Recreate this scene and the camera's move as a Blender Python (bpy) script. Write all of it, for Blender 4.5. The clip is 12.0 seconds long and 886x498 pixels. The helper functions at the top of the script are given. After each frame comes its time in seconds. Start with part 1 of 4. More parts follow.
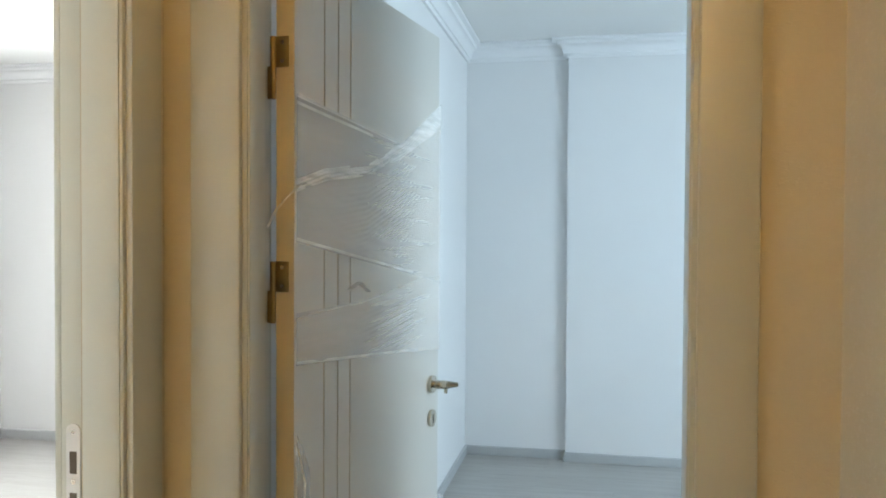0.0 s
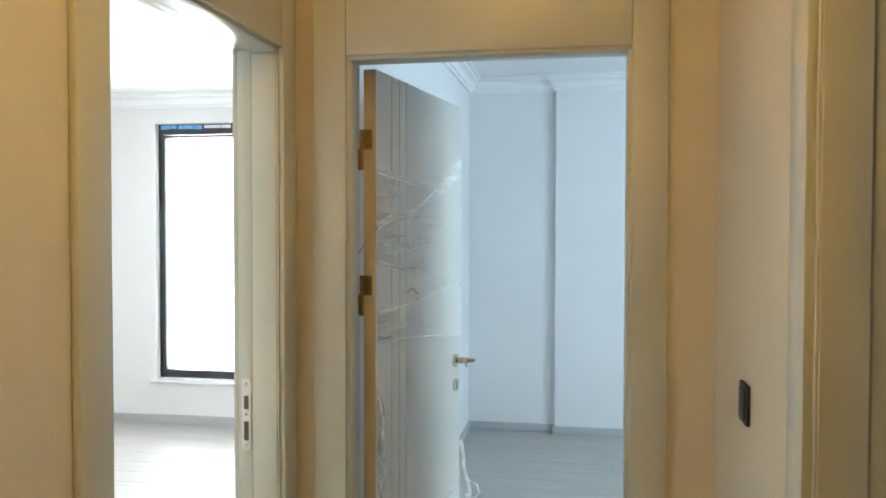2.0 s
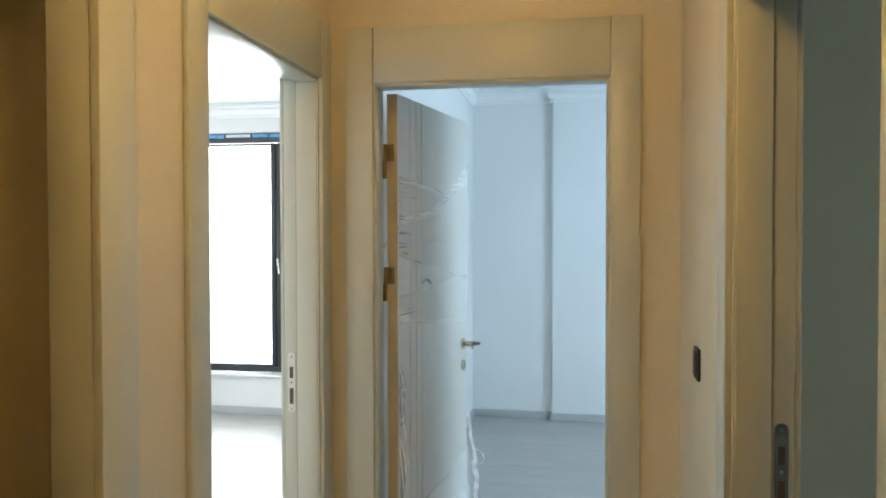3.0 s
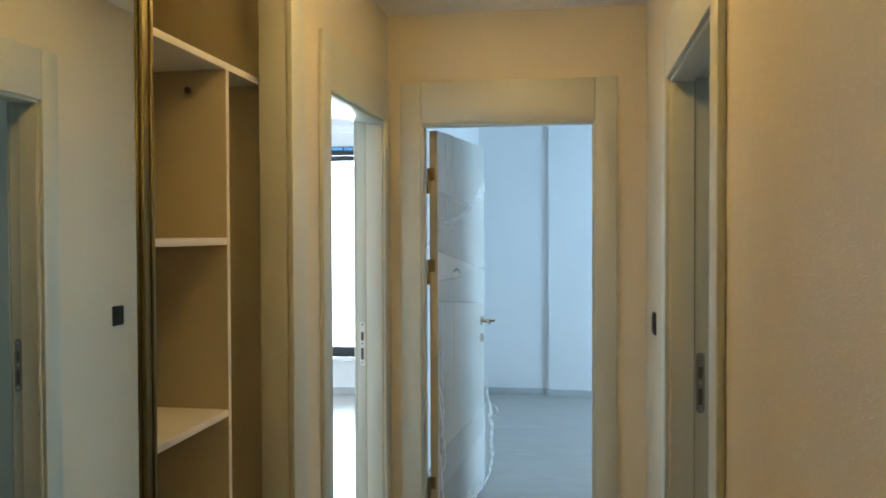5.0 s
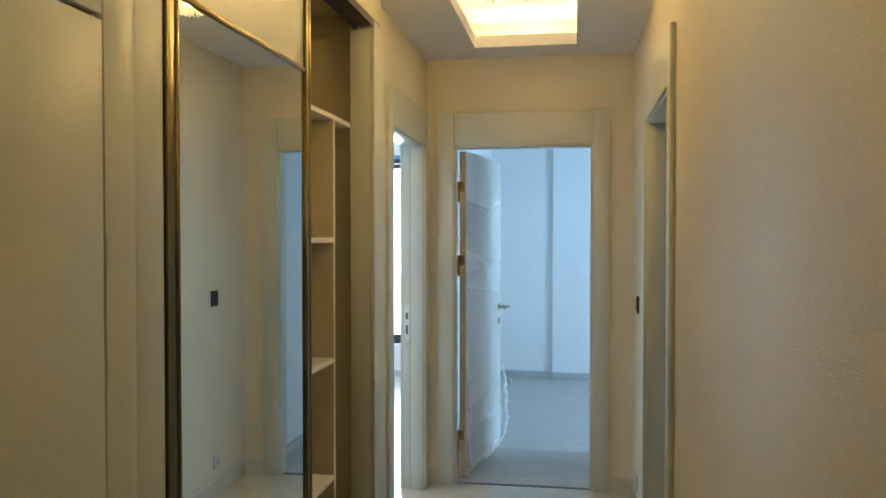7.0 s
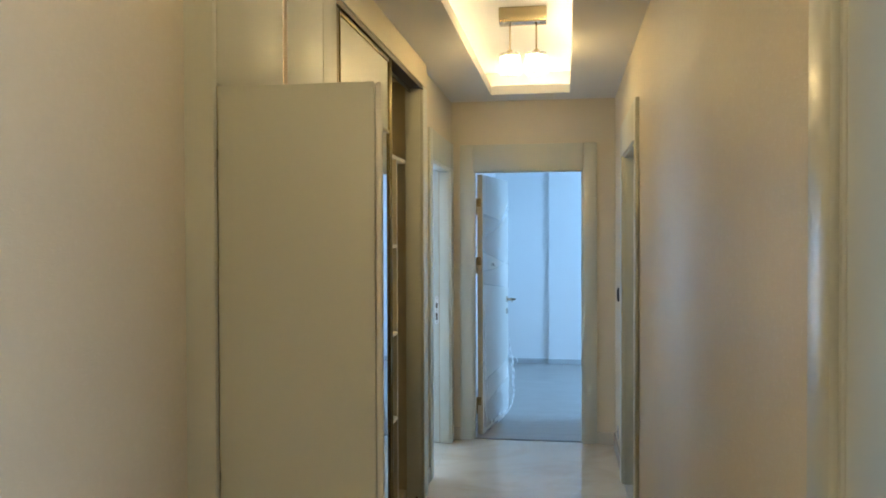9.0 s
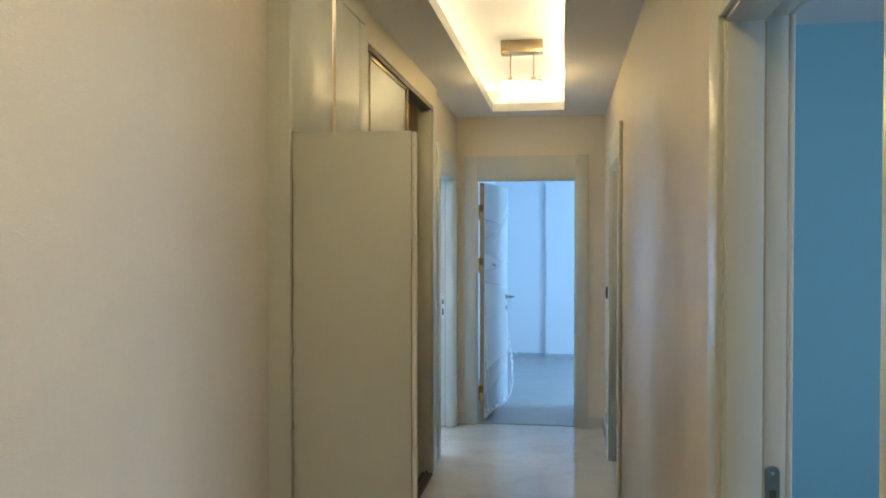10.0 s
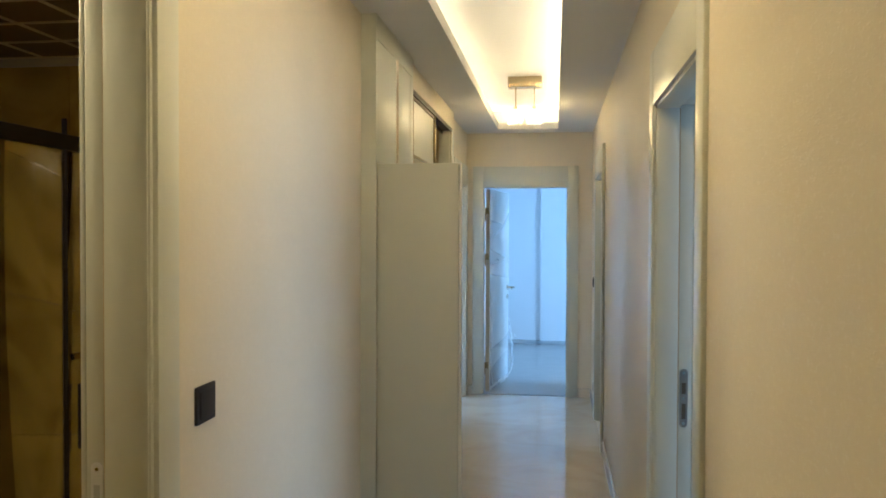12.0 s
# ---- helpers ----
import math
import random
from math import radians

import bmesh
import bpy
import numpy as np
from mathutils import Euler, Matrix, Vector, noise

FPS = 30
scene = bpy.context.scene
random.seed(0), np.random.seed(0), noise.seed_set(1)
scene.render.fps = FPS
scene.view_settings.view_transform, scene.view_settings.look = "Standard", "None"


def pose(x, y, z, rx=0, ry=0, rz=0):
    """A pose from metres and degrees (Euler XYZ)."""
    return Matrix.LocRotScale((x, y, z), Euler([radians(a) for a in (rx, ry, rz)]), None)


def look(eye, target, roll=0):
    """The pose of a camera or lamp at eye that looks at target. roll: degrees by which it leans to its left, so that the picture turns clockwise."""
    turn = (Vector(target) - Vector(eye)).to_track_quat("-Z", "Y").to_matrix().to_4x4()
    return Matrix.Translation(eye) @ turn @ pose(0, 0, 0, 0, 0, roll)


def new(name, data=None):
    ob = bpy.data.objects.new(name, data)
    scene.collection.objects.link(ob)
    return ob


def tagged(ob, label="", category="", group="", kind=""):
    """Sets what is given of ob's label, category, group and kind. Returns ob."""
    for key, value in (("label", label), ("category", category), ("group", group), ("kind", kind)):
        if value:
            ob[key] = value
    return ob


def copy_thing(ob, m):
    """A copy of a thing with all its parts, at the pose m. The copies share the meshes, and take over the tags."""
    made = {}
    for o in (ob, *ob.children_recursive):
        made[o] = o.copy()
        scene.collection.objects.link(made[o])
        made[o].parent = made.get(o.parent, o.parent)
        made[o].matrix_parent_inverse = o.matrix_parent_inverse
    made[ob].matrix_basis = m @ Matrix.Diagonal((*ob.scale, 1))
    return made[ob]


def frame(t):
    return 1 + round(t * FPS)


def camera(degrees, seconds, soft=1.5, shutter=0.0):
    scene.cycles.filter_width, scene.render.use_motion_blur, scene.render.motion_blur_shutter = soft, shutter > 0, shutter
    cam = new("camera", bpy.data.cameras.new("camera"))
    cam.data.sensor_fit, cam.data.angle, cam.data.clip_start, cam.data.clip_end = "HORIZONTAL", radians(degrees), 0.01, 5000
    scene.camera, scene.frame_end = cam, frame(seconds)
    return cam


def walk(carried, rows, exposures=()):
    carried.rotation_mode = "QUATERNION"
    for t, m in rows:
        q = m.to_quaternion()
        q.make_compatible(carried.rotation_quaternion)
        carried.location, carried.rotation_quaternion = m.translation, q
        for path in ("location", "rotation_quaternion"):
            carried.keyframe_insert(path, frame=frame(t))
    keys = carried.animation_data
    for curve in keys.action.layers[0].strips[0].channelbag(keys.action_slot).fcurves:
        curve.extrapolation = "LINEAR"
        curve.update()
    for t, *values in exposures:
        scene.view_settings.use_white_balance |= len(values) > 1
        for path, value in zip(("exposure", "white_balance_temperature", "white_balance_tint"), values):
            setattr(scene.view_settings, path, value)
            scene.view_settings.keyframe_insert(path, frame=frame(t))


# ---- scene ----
cam = camera(58.1, 12.0, soft=1.8)
PATH = [
    (0, (0.199, -1.399, 1.452), (-0.168, 0.567, 1.41), 0.3),
    (0.5, (0.2, -1.588, 1.476), (-0.155, 0.38, 1.433), 0.2),
    (1, (0.221, -1.812, 1.511), (-0.137, 0.155, 1.46), 0.3),
    (1.5, (0.25, -2.062, 1.515), (-0.112, -0.095, 1.475), 0.1),
    (2, (0.241, -2.282, 1.543), (-0.103, -0.312, 1.488), 0.1),
    (2.5, (0.262, -2.515, 1.532), (-0.082, -0.546, 1.484), -0.0),
    (3, (0.283, -2.751, 1.525), (-0.062, -0.781, 1.48), -0.1),
    (4.8, (0.275, -3.683, 1.531), (-0.048, -1.71, 1.484), -0.2),
    (5, (0.277, -3.782, 1.523), (-0.047, -1.808, 1.483), -0.2),
    (5.5, (0.28, -4.009, 1.528), (-0.047, -2.036, 1.487), -0.2),
    (6, (0.283, -4.243, 1.529), (-0.046, -2.27, 1.487), -0.2),
    (6.5, (0.292, -4.495, 1.523), (-0.042, -2.524, 1.484), -0.1),
    (7, (0.269, -4.759, 1.533), (-0.056, -2.786, 1.491), -0.0),
    (7.2, (0.254, -4.884, 1.529), (-0.064, -2.91, 1.488), -0.1),
    (8.8, (0.234, -5.892, 1.553), (-0.068, -3.916, 1.52), -0.2),
    (9, (0.245, -6.026, 1.561), (-0.059, -4.05, 1.527), -0.2),
    (9.5, (0.265, -6.335, 1.576), (-0.039, -4.358, 1.542), -0.1),
    (10, (0.277, -6.637, 1.595), (-0.023, -4.659, 1.558), 0.0),
    (10.5, (0.279, -6.935, 1.586), (-0.013, -4.957, 1.551), 0.1),
    (11, (0.267, -7.222, 1.586), (-0.016, -5.243, 1.549), 0.0),
    (11.5, (0.267, -7.522, 1.585), (-0.013, -5.542, 1.547), 0.2),
    (12, (0.252, -7.822, 1.59), (-0.026, -5.842, 1.551), 0.2),
]
EXPOSURES = [(0.0, -0.16, 8200, 22), (3.0, -0.20, 7650, 18), (5.0, -0.24, 6700, 14), (7.0, -0.26, 6250, 13), (9.0, -0.24, 5450, 14), (12.0, -0.11, 5000, 14)]
walk(cam, [(t, look(eye, target, roll)) for t, eye, target, roll in PATH], EXPOSURES)

# ---- world and daylight ----
world = bpy.data.worlds.new("sky")
scene.world = world
world.use_nodes = True
wn = world.node_tree.nodes
sky = wn.new("ShaderNodeTexSky")
sky.sky_type, sky.sun_disc = "NISHITA", False
sky.sun_elevation, sky.sun_rotation = radians(40), radians(60)
wn["Background"].inputs["Strength"].default_value = 0.1
world.node_tree.links.new(sky.outputs[0], wn["Background"].inputs["Color"])

DAY = (0.62, 0.835, 1.0)
DAY_END = (0.415, 0.725, 1.0)
DAY_SIDE = (0.74, 0.90, 1.0)
DAY_DIM = (0.51, 0.81, 1.0)
WARM = (1.0, 0.745, 0.355)


def window_light(name, m, wide, high, watts, colour):
    """Daylight in a window's opening."""
    data = bpy.data.lights.new(name, "AREA")
    data.shape, data.size, data.size_y, data.energy, data.color = "RECTANGLE", wide, high, watts, colour
    ob = new(name, data)
    ob.matrix_world = m
    return ob


LIGHT_LEFT, LIGHT_END, LIGHT_R1, LIGHT_R2 = 320, 117, 14, 54
FILL_WEST = 60
COVE_WEST, COVE_EAST, BULB = 24.0, 76.0, 400.0
window_light("daylight", look((-2.1, 3.80, 1.33), (-2.1, 0, 1.2)), 2.0, 2.1, LIGHT_LEFT, DAY)
# Fill added to brighten the left room; no west window is known there.
window_light("daylight", look((-4.10, 1.1, 1.5), (0, 1.1, 1.3)), 1.6, 1.6, FILL_WEST, DAY)
window_light("daylight", look((3.38, 1.55, 1.5), (0, 1.55, 1.4)), 1.2, 1.8, LIGHT_END, DAY_END)
window_light("daylight", look((3.85, -1.2, 1.5), (0, -1.2, 1.2)), 1.2, 1.4, LIGHT_R1, DAY_DIM)
window_light("daylight", look((3.85, -5.60, 1.5), (0, -5.60, 1.4)), 1.9, 1.5, LIGHT_R2, DAY_SIDE)


# ---- materials ----
def material(name, colour, rough=0.5, metal=0.0, vary=0.06, scale=3.0, bump=0.0, bump_scale=60.0, stretch=(1, 1, 1), rand=0.0, coat=0.0, wear=0.0):
    m = bpy.data.materials.new(name)
    m.use_nodes = True
    n, l = m.node_tree.nodes, m.node_tree.links
    p = n["Principled BSDF"]
    p.inputs["Roughness"].default_value, p.inputs["Metallic"].default_value = rough, metal
    p.inputs["Coat Weight"].default_value = coat
    p.inputs["Coat Roughness"].default_value = 0.12
    tc = n.new("ShaderNodeTexCoord")
    mp = n.new("ShaderNodeMapping")
    mp.inputs["Scale"].default_value = stretch
    l.new(tc.outputs["Object"], mp.inputs["Vector"])
    big, fine = n.new("ShaderNodeTexNoise"), n.new("ShaderNodeTexNoise")
    big.inputs["Scale"].default_value, fine.inputs["Scale"].default_value = scale, bump_scale
    big.inputs["Detail"].default_value = 4
    fine.inputs["Detail"].default_value = 3
    l.new(mp.outputs[0], big.inputs["Vector"])
    l.new(mp.outputs[0], fine.inputs["Vector"])
    add = n.new("ShaderNodeMath")
    add.operation = "MULTIPLY_ADD"
    add.inputs[1].default_value = 0.35
    l.new(fine.outputs["Fac"], add.inputs[0])
    l.new(big.outputs["Fac"], add.inputs[2])
    ramp = n.new("ShaderNodeMapRange")
    ramp.inputs["From Min"].default_value, ramp.inputs["From Max"].default_value = 0.35, 1.0
    ramp.inputs["To Min"].default_value, ramp.inputs["To Max"].default_value = 1 - vary, 1 + vary
    l.new(add.outputs[0], ramp.inputs["Value"])
    fac = ramp.outputs[0]
    if rand:
        info = n.new("ShaderNodeObjectInfo")
        r2 = n.new("ShaderNodeMapRange")
        r2.inputs["To Min"].default_value, r2.inputs["To Max"].default_value = 1 - rand, 1 + rand
        l.new(info.outputs["Random"], r2.inputs["Value"])
        mul = n.new("ShaderNodeMath")
        mul.operation = "MULTIPLY"
        l.new(fac, mul.inputs[0])
        l.new(r2.outputs[0], mul.inputs[1])
        fac = mul.outputs[0]
    mix = n.new("ShaderNodeVectorMath")
    mix.operation = "SCALE"
    mix.inputs[0].default_value = colour
    l.new(fac, mix.inputs["Scale"])
    l.new(mix.outputs[0], p.inputs["Base Color"])
    rr = n.new("ShaderNodeMapRange")
    rr.inputs["To Min"].default_value, rr.inputs["To Max"].default_value = max(0.02, rough * 0.94), min(1, rough * 1.06)
    l.new(big.outputs["Fac"], rr.inputs["Value"])
    l.new(rr.outputs[0], p.inputs["Roughness"])
    if bump:
        b = n.new("ShaderNodeBump")
        b.inputs["Strength"].default_value, b.inputs["Distance"].default_value = bump, 0.002
        l.new(fine.outputs["Fac"], b.inputs["Height"])
        l.new(b.outputs[0], p.inputs["Normal"])
    return m


def marble(name, base, vein, rough, scale, amount=0.5, rand=0.04):
    m = material(name, base, rough, vary=0.05, scale=scale, rand=rand)
    n, l = m.node_tree.nodes, m.node_tree.links
    p = n["Principled BSDF"]
    src = p.inputs["Base Color"].links[0].from_socket
    tc = n.new("ShaderNodeNewGeometry")
    warp = n.new("ShaderNodeTexNoise")
    warp.inputs["Scale"].default_value, warp.inputs["Detail"].default_value, warp.inputs["Distortion"].default_value = scale, 8, 2.2
    l.new(tc.outputs["Position"], warp.inputs["Vector"])
    band = n.new("ShaderNodeMapRange")
    band.inputs["From Min"].default_value, band.inputs["From Max"].default_value = 0.45, 0.68
    band.inputs["To Max"].default_value = amount
    l.new(warp.outputs["Fac"], band.inputs["Value"])
    mx = n.new("ShaderNodeMix")
    mx.data_type = "RGBA"
    mx.inputs[7].default_value = (*vein, 1)
    l.new(band.outputs[0], mx.inputs[0])
    l.new(src, mx.inputs[6])
    l.new(mx.outputs[2], p.inputs["Base Color"])
    return m


def wood(name, light, dark, rough, stretch, rand=0.06, scale=6.0):
    m = material(name, light, rough, vary=0.05, scale=scale, stretch=stretch, rand=rand, bump=0.05, bump_scale=40)
    n, l = m.node_tree.nodes, m.node_tree.links
    p = n["Principled BSDF"]
    src = p.inputs["Base Color"].links[0].from_socket
    tc, mp, w = n.new("ShaderNodeTexCoord"), n.new("ShaderNodeMapping"), n.new("ShaderNodeTexNoise")
    info = n.new("ShaderNodeObjectInfo")
    off = n.new("ShaderNodeVectorMath")
    off.operation = "MULTIPLY_ADD"
    off.inputs[1].default_value = (31.0, 17.0, 0.0)
    l.new(info.outputs["Random"], off.inputs[0])
    l.new(tc.outputs["Object"], off.inputs[2])
    mp.inputs["Scale"].default_value = stretch
    w.inputs["Scale"].default_value, w.inputs["Detail"].default_value, w.inputs["Distortion"].default_value = scale * 1.6, 6, 1.2
    l.new(off.outputs[0], mp.inputs["Vector"])
    l.new(mp.outputs[0], w.inputs["Vector"])
    band = n.new("ShaderNodeMapRange")
    band.inputs["From Min"].default_value, band.inputs["From Max"].default_value = 0.42, 0.66
    l.new(w.outputs["Fac"], band.inputs["Value"])
    mx = n.new("ShaderNodeMix")
    mx.data_type = "RGBA"
    mx.inputs[7].default_value = (*dark, 1)
    l.new(band.outputs[0], mx.inputs[0])
    l.new(src, mx.inputs[6])
    l.new(mx.outputs[2], p.inputs["Base Color"])
    return m


def emitter(name, colour, strength):
    m = bpy.data.materials.new(name)
    m.use_nodes = True
    p = m.node_tree.nodes["Principled BSDF"]
    p.inputs["Base Color"].default_value = (*colour, 1)
    p.inputs["Emission Color"].default_value = (*colour, 1)
    p.inputs["Emission Strength"].default_value = strength
    return m


def clear(name, tint, share, rough, bump=0.0, bump_scale=30.0, white=(1, 1, 1), solid=0.0, stretch=(1, 1, 1), through_light=0.0):
    """Thin clear sheet: lets light straight through, with gloss and some milky scatter."""
    m = bpy.data.materials.new(name)
    m.use_nodes = True
    n, l = m.node_tree.nodes, m.node_tree.links
    p = n["Principled BSDF"]
    p.inputs["Base Color"].default_value = (*white, 1)
    p.inputs["Roughness"].default_value = rough
    t = n.new("ShaderNodeBsdfTransparent")
    t.inputs["Color"].default_value = (*tint, 1)
    mx = n.new("ShaderNodeMixShader")
    mx.inputs[0].default_value = share
    body = p.outputs[0]
    if through_light:
        tl, half = n.new("ShaderNodeBsdfTranslucent"), n.new("ShaderNodeMixShader")
        tl.inputs["Color"].default_value = (*white, 1)
        half.inputs[0].default_value = through_light
        l.new(p.outputs[0], half.inputs[1])
        l.new(tl.outputs[0], half.inputs[2])
        body = half.outputs[0]
    if bump:
        tc, mp, w, b = n.new("ShaderNodeTexCoord"), n.new("ShaderNodeMapping"), n.new("ShaderNodeTexNoise"), n.new("ShaderNodeBump")
        mp.inputs["Scale"].default_value = stretch
        w.inputs["Scale"].default_value, w.inputs["Detail"].default_value = bump_scale, 5
        l.new(tc.outputs["Object"], mp.inputs["Vector"])
        l.new(mp.outputs[0], w.inputs["Vector"])
        b.inputs["Strength"].default_value, b.inputs["Distance"].default_value = bump, 0.003
        l.new(w.outputs["Fac"], b.inputs["Height"])
        l.new(b.outputs[0], p.inputs["Normal"])
        r = n.new("ShaderNodeMapRange")
        r.inputs["From Min"].default_value, r.inputs["From Max"].default_value = 0.35, 0.75
        r.inputs["To Min"].default_value, r.inputs["To Max"].default_value = share - 0.4 * solid, share + solid
        l.new(w.outputs["Fac"], r.inputs["Value"])
        l.new(r.outputs[0], mx.inputs[0])
    else:
        p.inputs["Metallic"].default_value = 1.0
        fr = n.new("ShaderNodeFresnel")
        fr.inputs["IOR"].default_value = 1.45
        ad = n.new("ShaderNodeMath")
        ad.operation = "ADD"
        ad.inputs[1].default_value = share
        l.new(fr.outputs[0], ad.inputs[0])
        l.new(ad.outputs[0], mx.inputs[0])
    l.new(t.outputs[0], mx.inputs[1])
    l.new(body, mx.inputs[2])
    l.new(mx.outputs[0], n["Material Output"].inputs["Surface"])
    return m


def wallpaper(name, colour, rough=0.45):
    """Paper with short, thin raised strokes along the wall that catch the light."""
    m = material(name, colour, rough, vary=0.05, scale=1.6)
    n, l = m.node_tree.nodes, m.node_tree.links
    p = n["Principled BSDF"]
    tc, mp = n.new("ShaderNodeTexCoord"), n.new("ShaderNodeMapping")
    mp.inputs["Scale"].default_value = (0.4, 0.4, 2.0)
    l.new(tc.outputs["Object"], mp.inputs["Vector"])
    w, gaps, fine = n.new("ShaderNodeTexNoise"), n.new("ShaderNodeTexNoise"), n.new("ShaderNodeTexNoise")
    w.inputs["Scale"].default_value, w.inputs["Detail"].default_value, w.inputs["Distortion"].default_value = 72, 1, 0.8
    gaps.inputs["Scale"].default_value, gaps.inputs["Detail"].default_value = 95, 1
    fine.inputs["Scale"].default_value, fine.inputs["Detail"].default_value = 130, 2
    l.new(mp.outputs[0], w.inputs["Vector"])
    l.new(tc.outputs["Object"], gaps.inputs["Vector"])
    l.new(mp.outputs[0], fine.inputs["Vector"])
    off, size = n.new("ShaderNodeMath"), n.new("ShaderNodeMath")
    off.operation, size.operation = "SUBTRACT", "ABSOLUTE"
    off.inputs[1].default_value = 0.5
    l.new(w.outputs["Fac"], off.inputs[0])
    l.new(off.outputs[0], size.inputs[0])
    line, keep = n.new("ShaderNodeMapRange"), n.new("ShaderNodeMapRange")
    line.inputs["From Min"].default_value, line.inputs["From Max"].default_value = 0.0, 0.05
    line.inputs["To Min"].default_value, line.inputs["To Max"].default_value = 1.0, 0.0
    keep.inputs["From Min"].default_value, keep.inputs["From Max"].default_value = 0.47, 0.56
    l.new(size.outputs[0], line.inputs["Value"])
    l.new(gaps.outputs["Fac"], keep.inputs["Value"])
    stroke = n.new("ShaderNodeMath")
    stroke.operation = "MULTIPLY"
    l.new(line.outputs[0], stroke.inputs[0])
    l.new(keep.outputs[0], stroke.inputs[1])
    add = n.new("ShaderNodeMath")
    add.operation = "MULTIPLY_ADD"
    add.inputs[1].default_value = 0.5
    l.new(fine.outputs["Fac"], add.inputs[0])
    l.new(stroke.outputs[0], add.inputs[2])
    b = n.new("ShaderNodeBump")
    b.inputs["Strength"].default_value, b.inputs["Distance"].default_value = 0.27, 0.002
    l.new(add.outputs[0], b.inputs["Height"])
    l.new(b.outputs[0], p.inputs["Normal"])
    gloss, shine = n.new("ShaderNodeMapRange"), n.new("ShaderNodeMapRange")
    gloss.inputs["To Min"].default_value, gloss.inputs["To Max"].default_value = rough, 0.26
    shine.inputs["To Min"].default_value, shine.inputs["To Max"].default_value = 0.13, 0.6
    l.new(stroke.outputs[0], gloss.inputs["Value"])
    l.new(stroke.outputs[0], shine.inputs["Value"])
    l.new(gloss.outputs[0], p.inputs["Roughness"])
    l.new(shine.outputs[0], p.inputs["Specular IOR Level"])
    return m


PAPER = wallpaper("embossed wallpaper", (0.675, 0.615, 0.485), 0.58)
ROOM_WALL = material("matt room paint", (0.76, 0.755, 0.75), 0.7, vary=0.03, scale=1.2, bump=0.08, bump_scale=180)
# Cool daylight is put into this paint, as its window lamp is near neutral.
COOL_LIT_WALL = material("room paint with cool daylight in it", (0.30, 0.53, 0.61), 0.7, vary=0.04, scale=1.2, bump=0.08, bump_scale=180)
CEILING = material("ceiling paint", (0.80, 0.79, 0.77), 0.8, vary=0.02, scale=1.0, bump=0.05, bump_scale=120)
PLASTER = material("white plaster moulding", (0.82, 0.82, 0.82), 0.6, vary=0.02, scale=4)
LACQUER = material("cream lacquer", (0.535, 0.545, 0.475), 0.42, vary=0.02, scale=1.2, bump=0.02, bump_scale=90)
CASING = material("cream lacquered casing", (0.535, 0.545, 0.475), 0.32, vary=0.02, scale=1.2, bump=0.02, bump_scale=90)
GLOSSY = material("glossy cream lacquer", (0.72, 0.70, 0.64), 0.12, vary=0.02, scale=1.2)
POLISHED = material("polished pale aluminium", (0.86, 0.80, 0.70), 0.16, metal=1.0, vary=0.03, scale=6)
LEAF = material("grey-white door lacquer", (0.64, 0.62, 0.57), 0.30, vary=0.02, scale=1.2)
INLAY = material("brown groove inlay", (0.40, 0.29, 0.13), 0.45, vary=0.1, scale=20)
EDGE = material("cream edge band", (0.62, 0.55, 0.40), 0.4, vary=0.05, scale=9)
CARCASS = material("beige melamine", (0.48, 0.41, 0.26), 0.45, vary=0.06, scale=4, bump=0.05, bump_scale=150)
SHELF = material("pale melamine shelf", (0.66, 0.61, 0.52), 0.4, vary=0.05, scale=5, bump=0.04, bump_scale=150)
BRONZE = material("bronze anodised profile", (0.20, 0.16, 0.068), 0.30, metal=1.0, vary=0.08, scale=8, stretch=(1, 1, 0.1))
TRACK = material("dark bronze track", (0.06, 0.045, 0.03), 0.55, metal=0.2, vary=0.1, scale=12)
BRASS = material("antique brass hinge", (0.33, 0.25, 0.12), 0.35, metal=1.0, vary=0.15, scale=30)
NICKEL = material("satin nickel", (0.62, 0.56, 0.47), 0.25, metal=1.0, vary=0.06, scale=30)
GOLD = material("polished gold plate", (0.42, 0.35, 0.21), 0.22, metal=1.0, vary=0.05, scale=15)
CHROME = material("chrome", (0.75, 0.75, 0.76), 0.08, metal=1.0, vary=0.03, scale=20)
STEEL = material("grey strike plate", (0.30, 0.285, 0.26), 0.35, metal=0.9, vary=0.1, scale=40)
WHITE_PLATE = material("white strike plate", (0.70, 0.70, 0.68), 0.4, vary=0.04, scale=30)
SLOT = material("dark slot", (0.10, 0.075, 0.05), 0.6, vary=0.1, scale=40)
BLACK = material("matt black plastic", (0.018, 0.016, 0.015), 0.6, vary=0.12, scale=40, bump=0.02)
GREYPLASTIC = material("pale grey socket plastic", (0.55, 0.55, 0.54), 0.4, vary=0.05, scale=40)
ANTHRACITE = material("anthracite window profile", (0.022, 0.028, 0.034), 0.4, vary=0.15, scale=14)
WHITEFILM = material("white protective film", (0.75, 0.80, 0.85), 0.35, vary=0.1, scale=22)
BLUEFILM = material("blue protective film", (0.10, 0.38, 0.72), 0.35, vary=0.5, scale=22)
SKIRT = material("grey-white skirting", (0.44, 0.45, 0.45), 0.45, vary=0.05, scale=5)
SKIRT_TILE = marble("cream stone skirting", (0.62, 0.58, 0.50), (0.50, 0.44, 0.35), 0.25, 2.0)
SILL = marble("white marble sill", (0.80, 0.80, 0.79), (0.6, 0.6, 0.6), 0.2, 5.0)
LAMINATE = wood("pale grey laminate", (0.42, 0.405, 0.385), (0.37, 0.352, 0.33), 0.38, (0.25, 3.0, 1), rand=0.03)
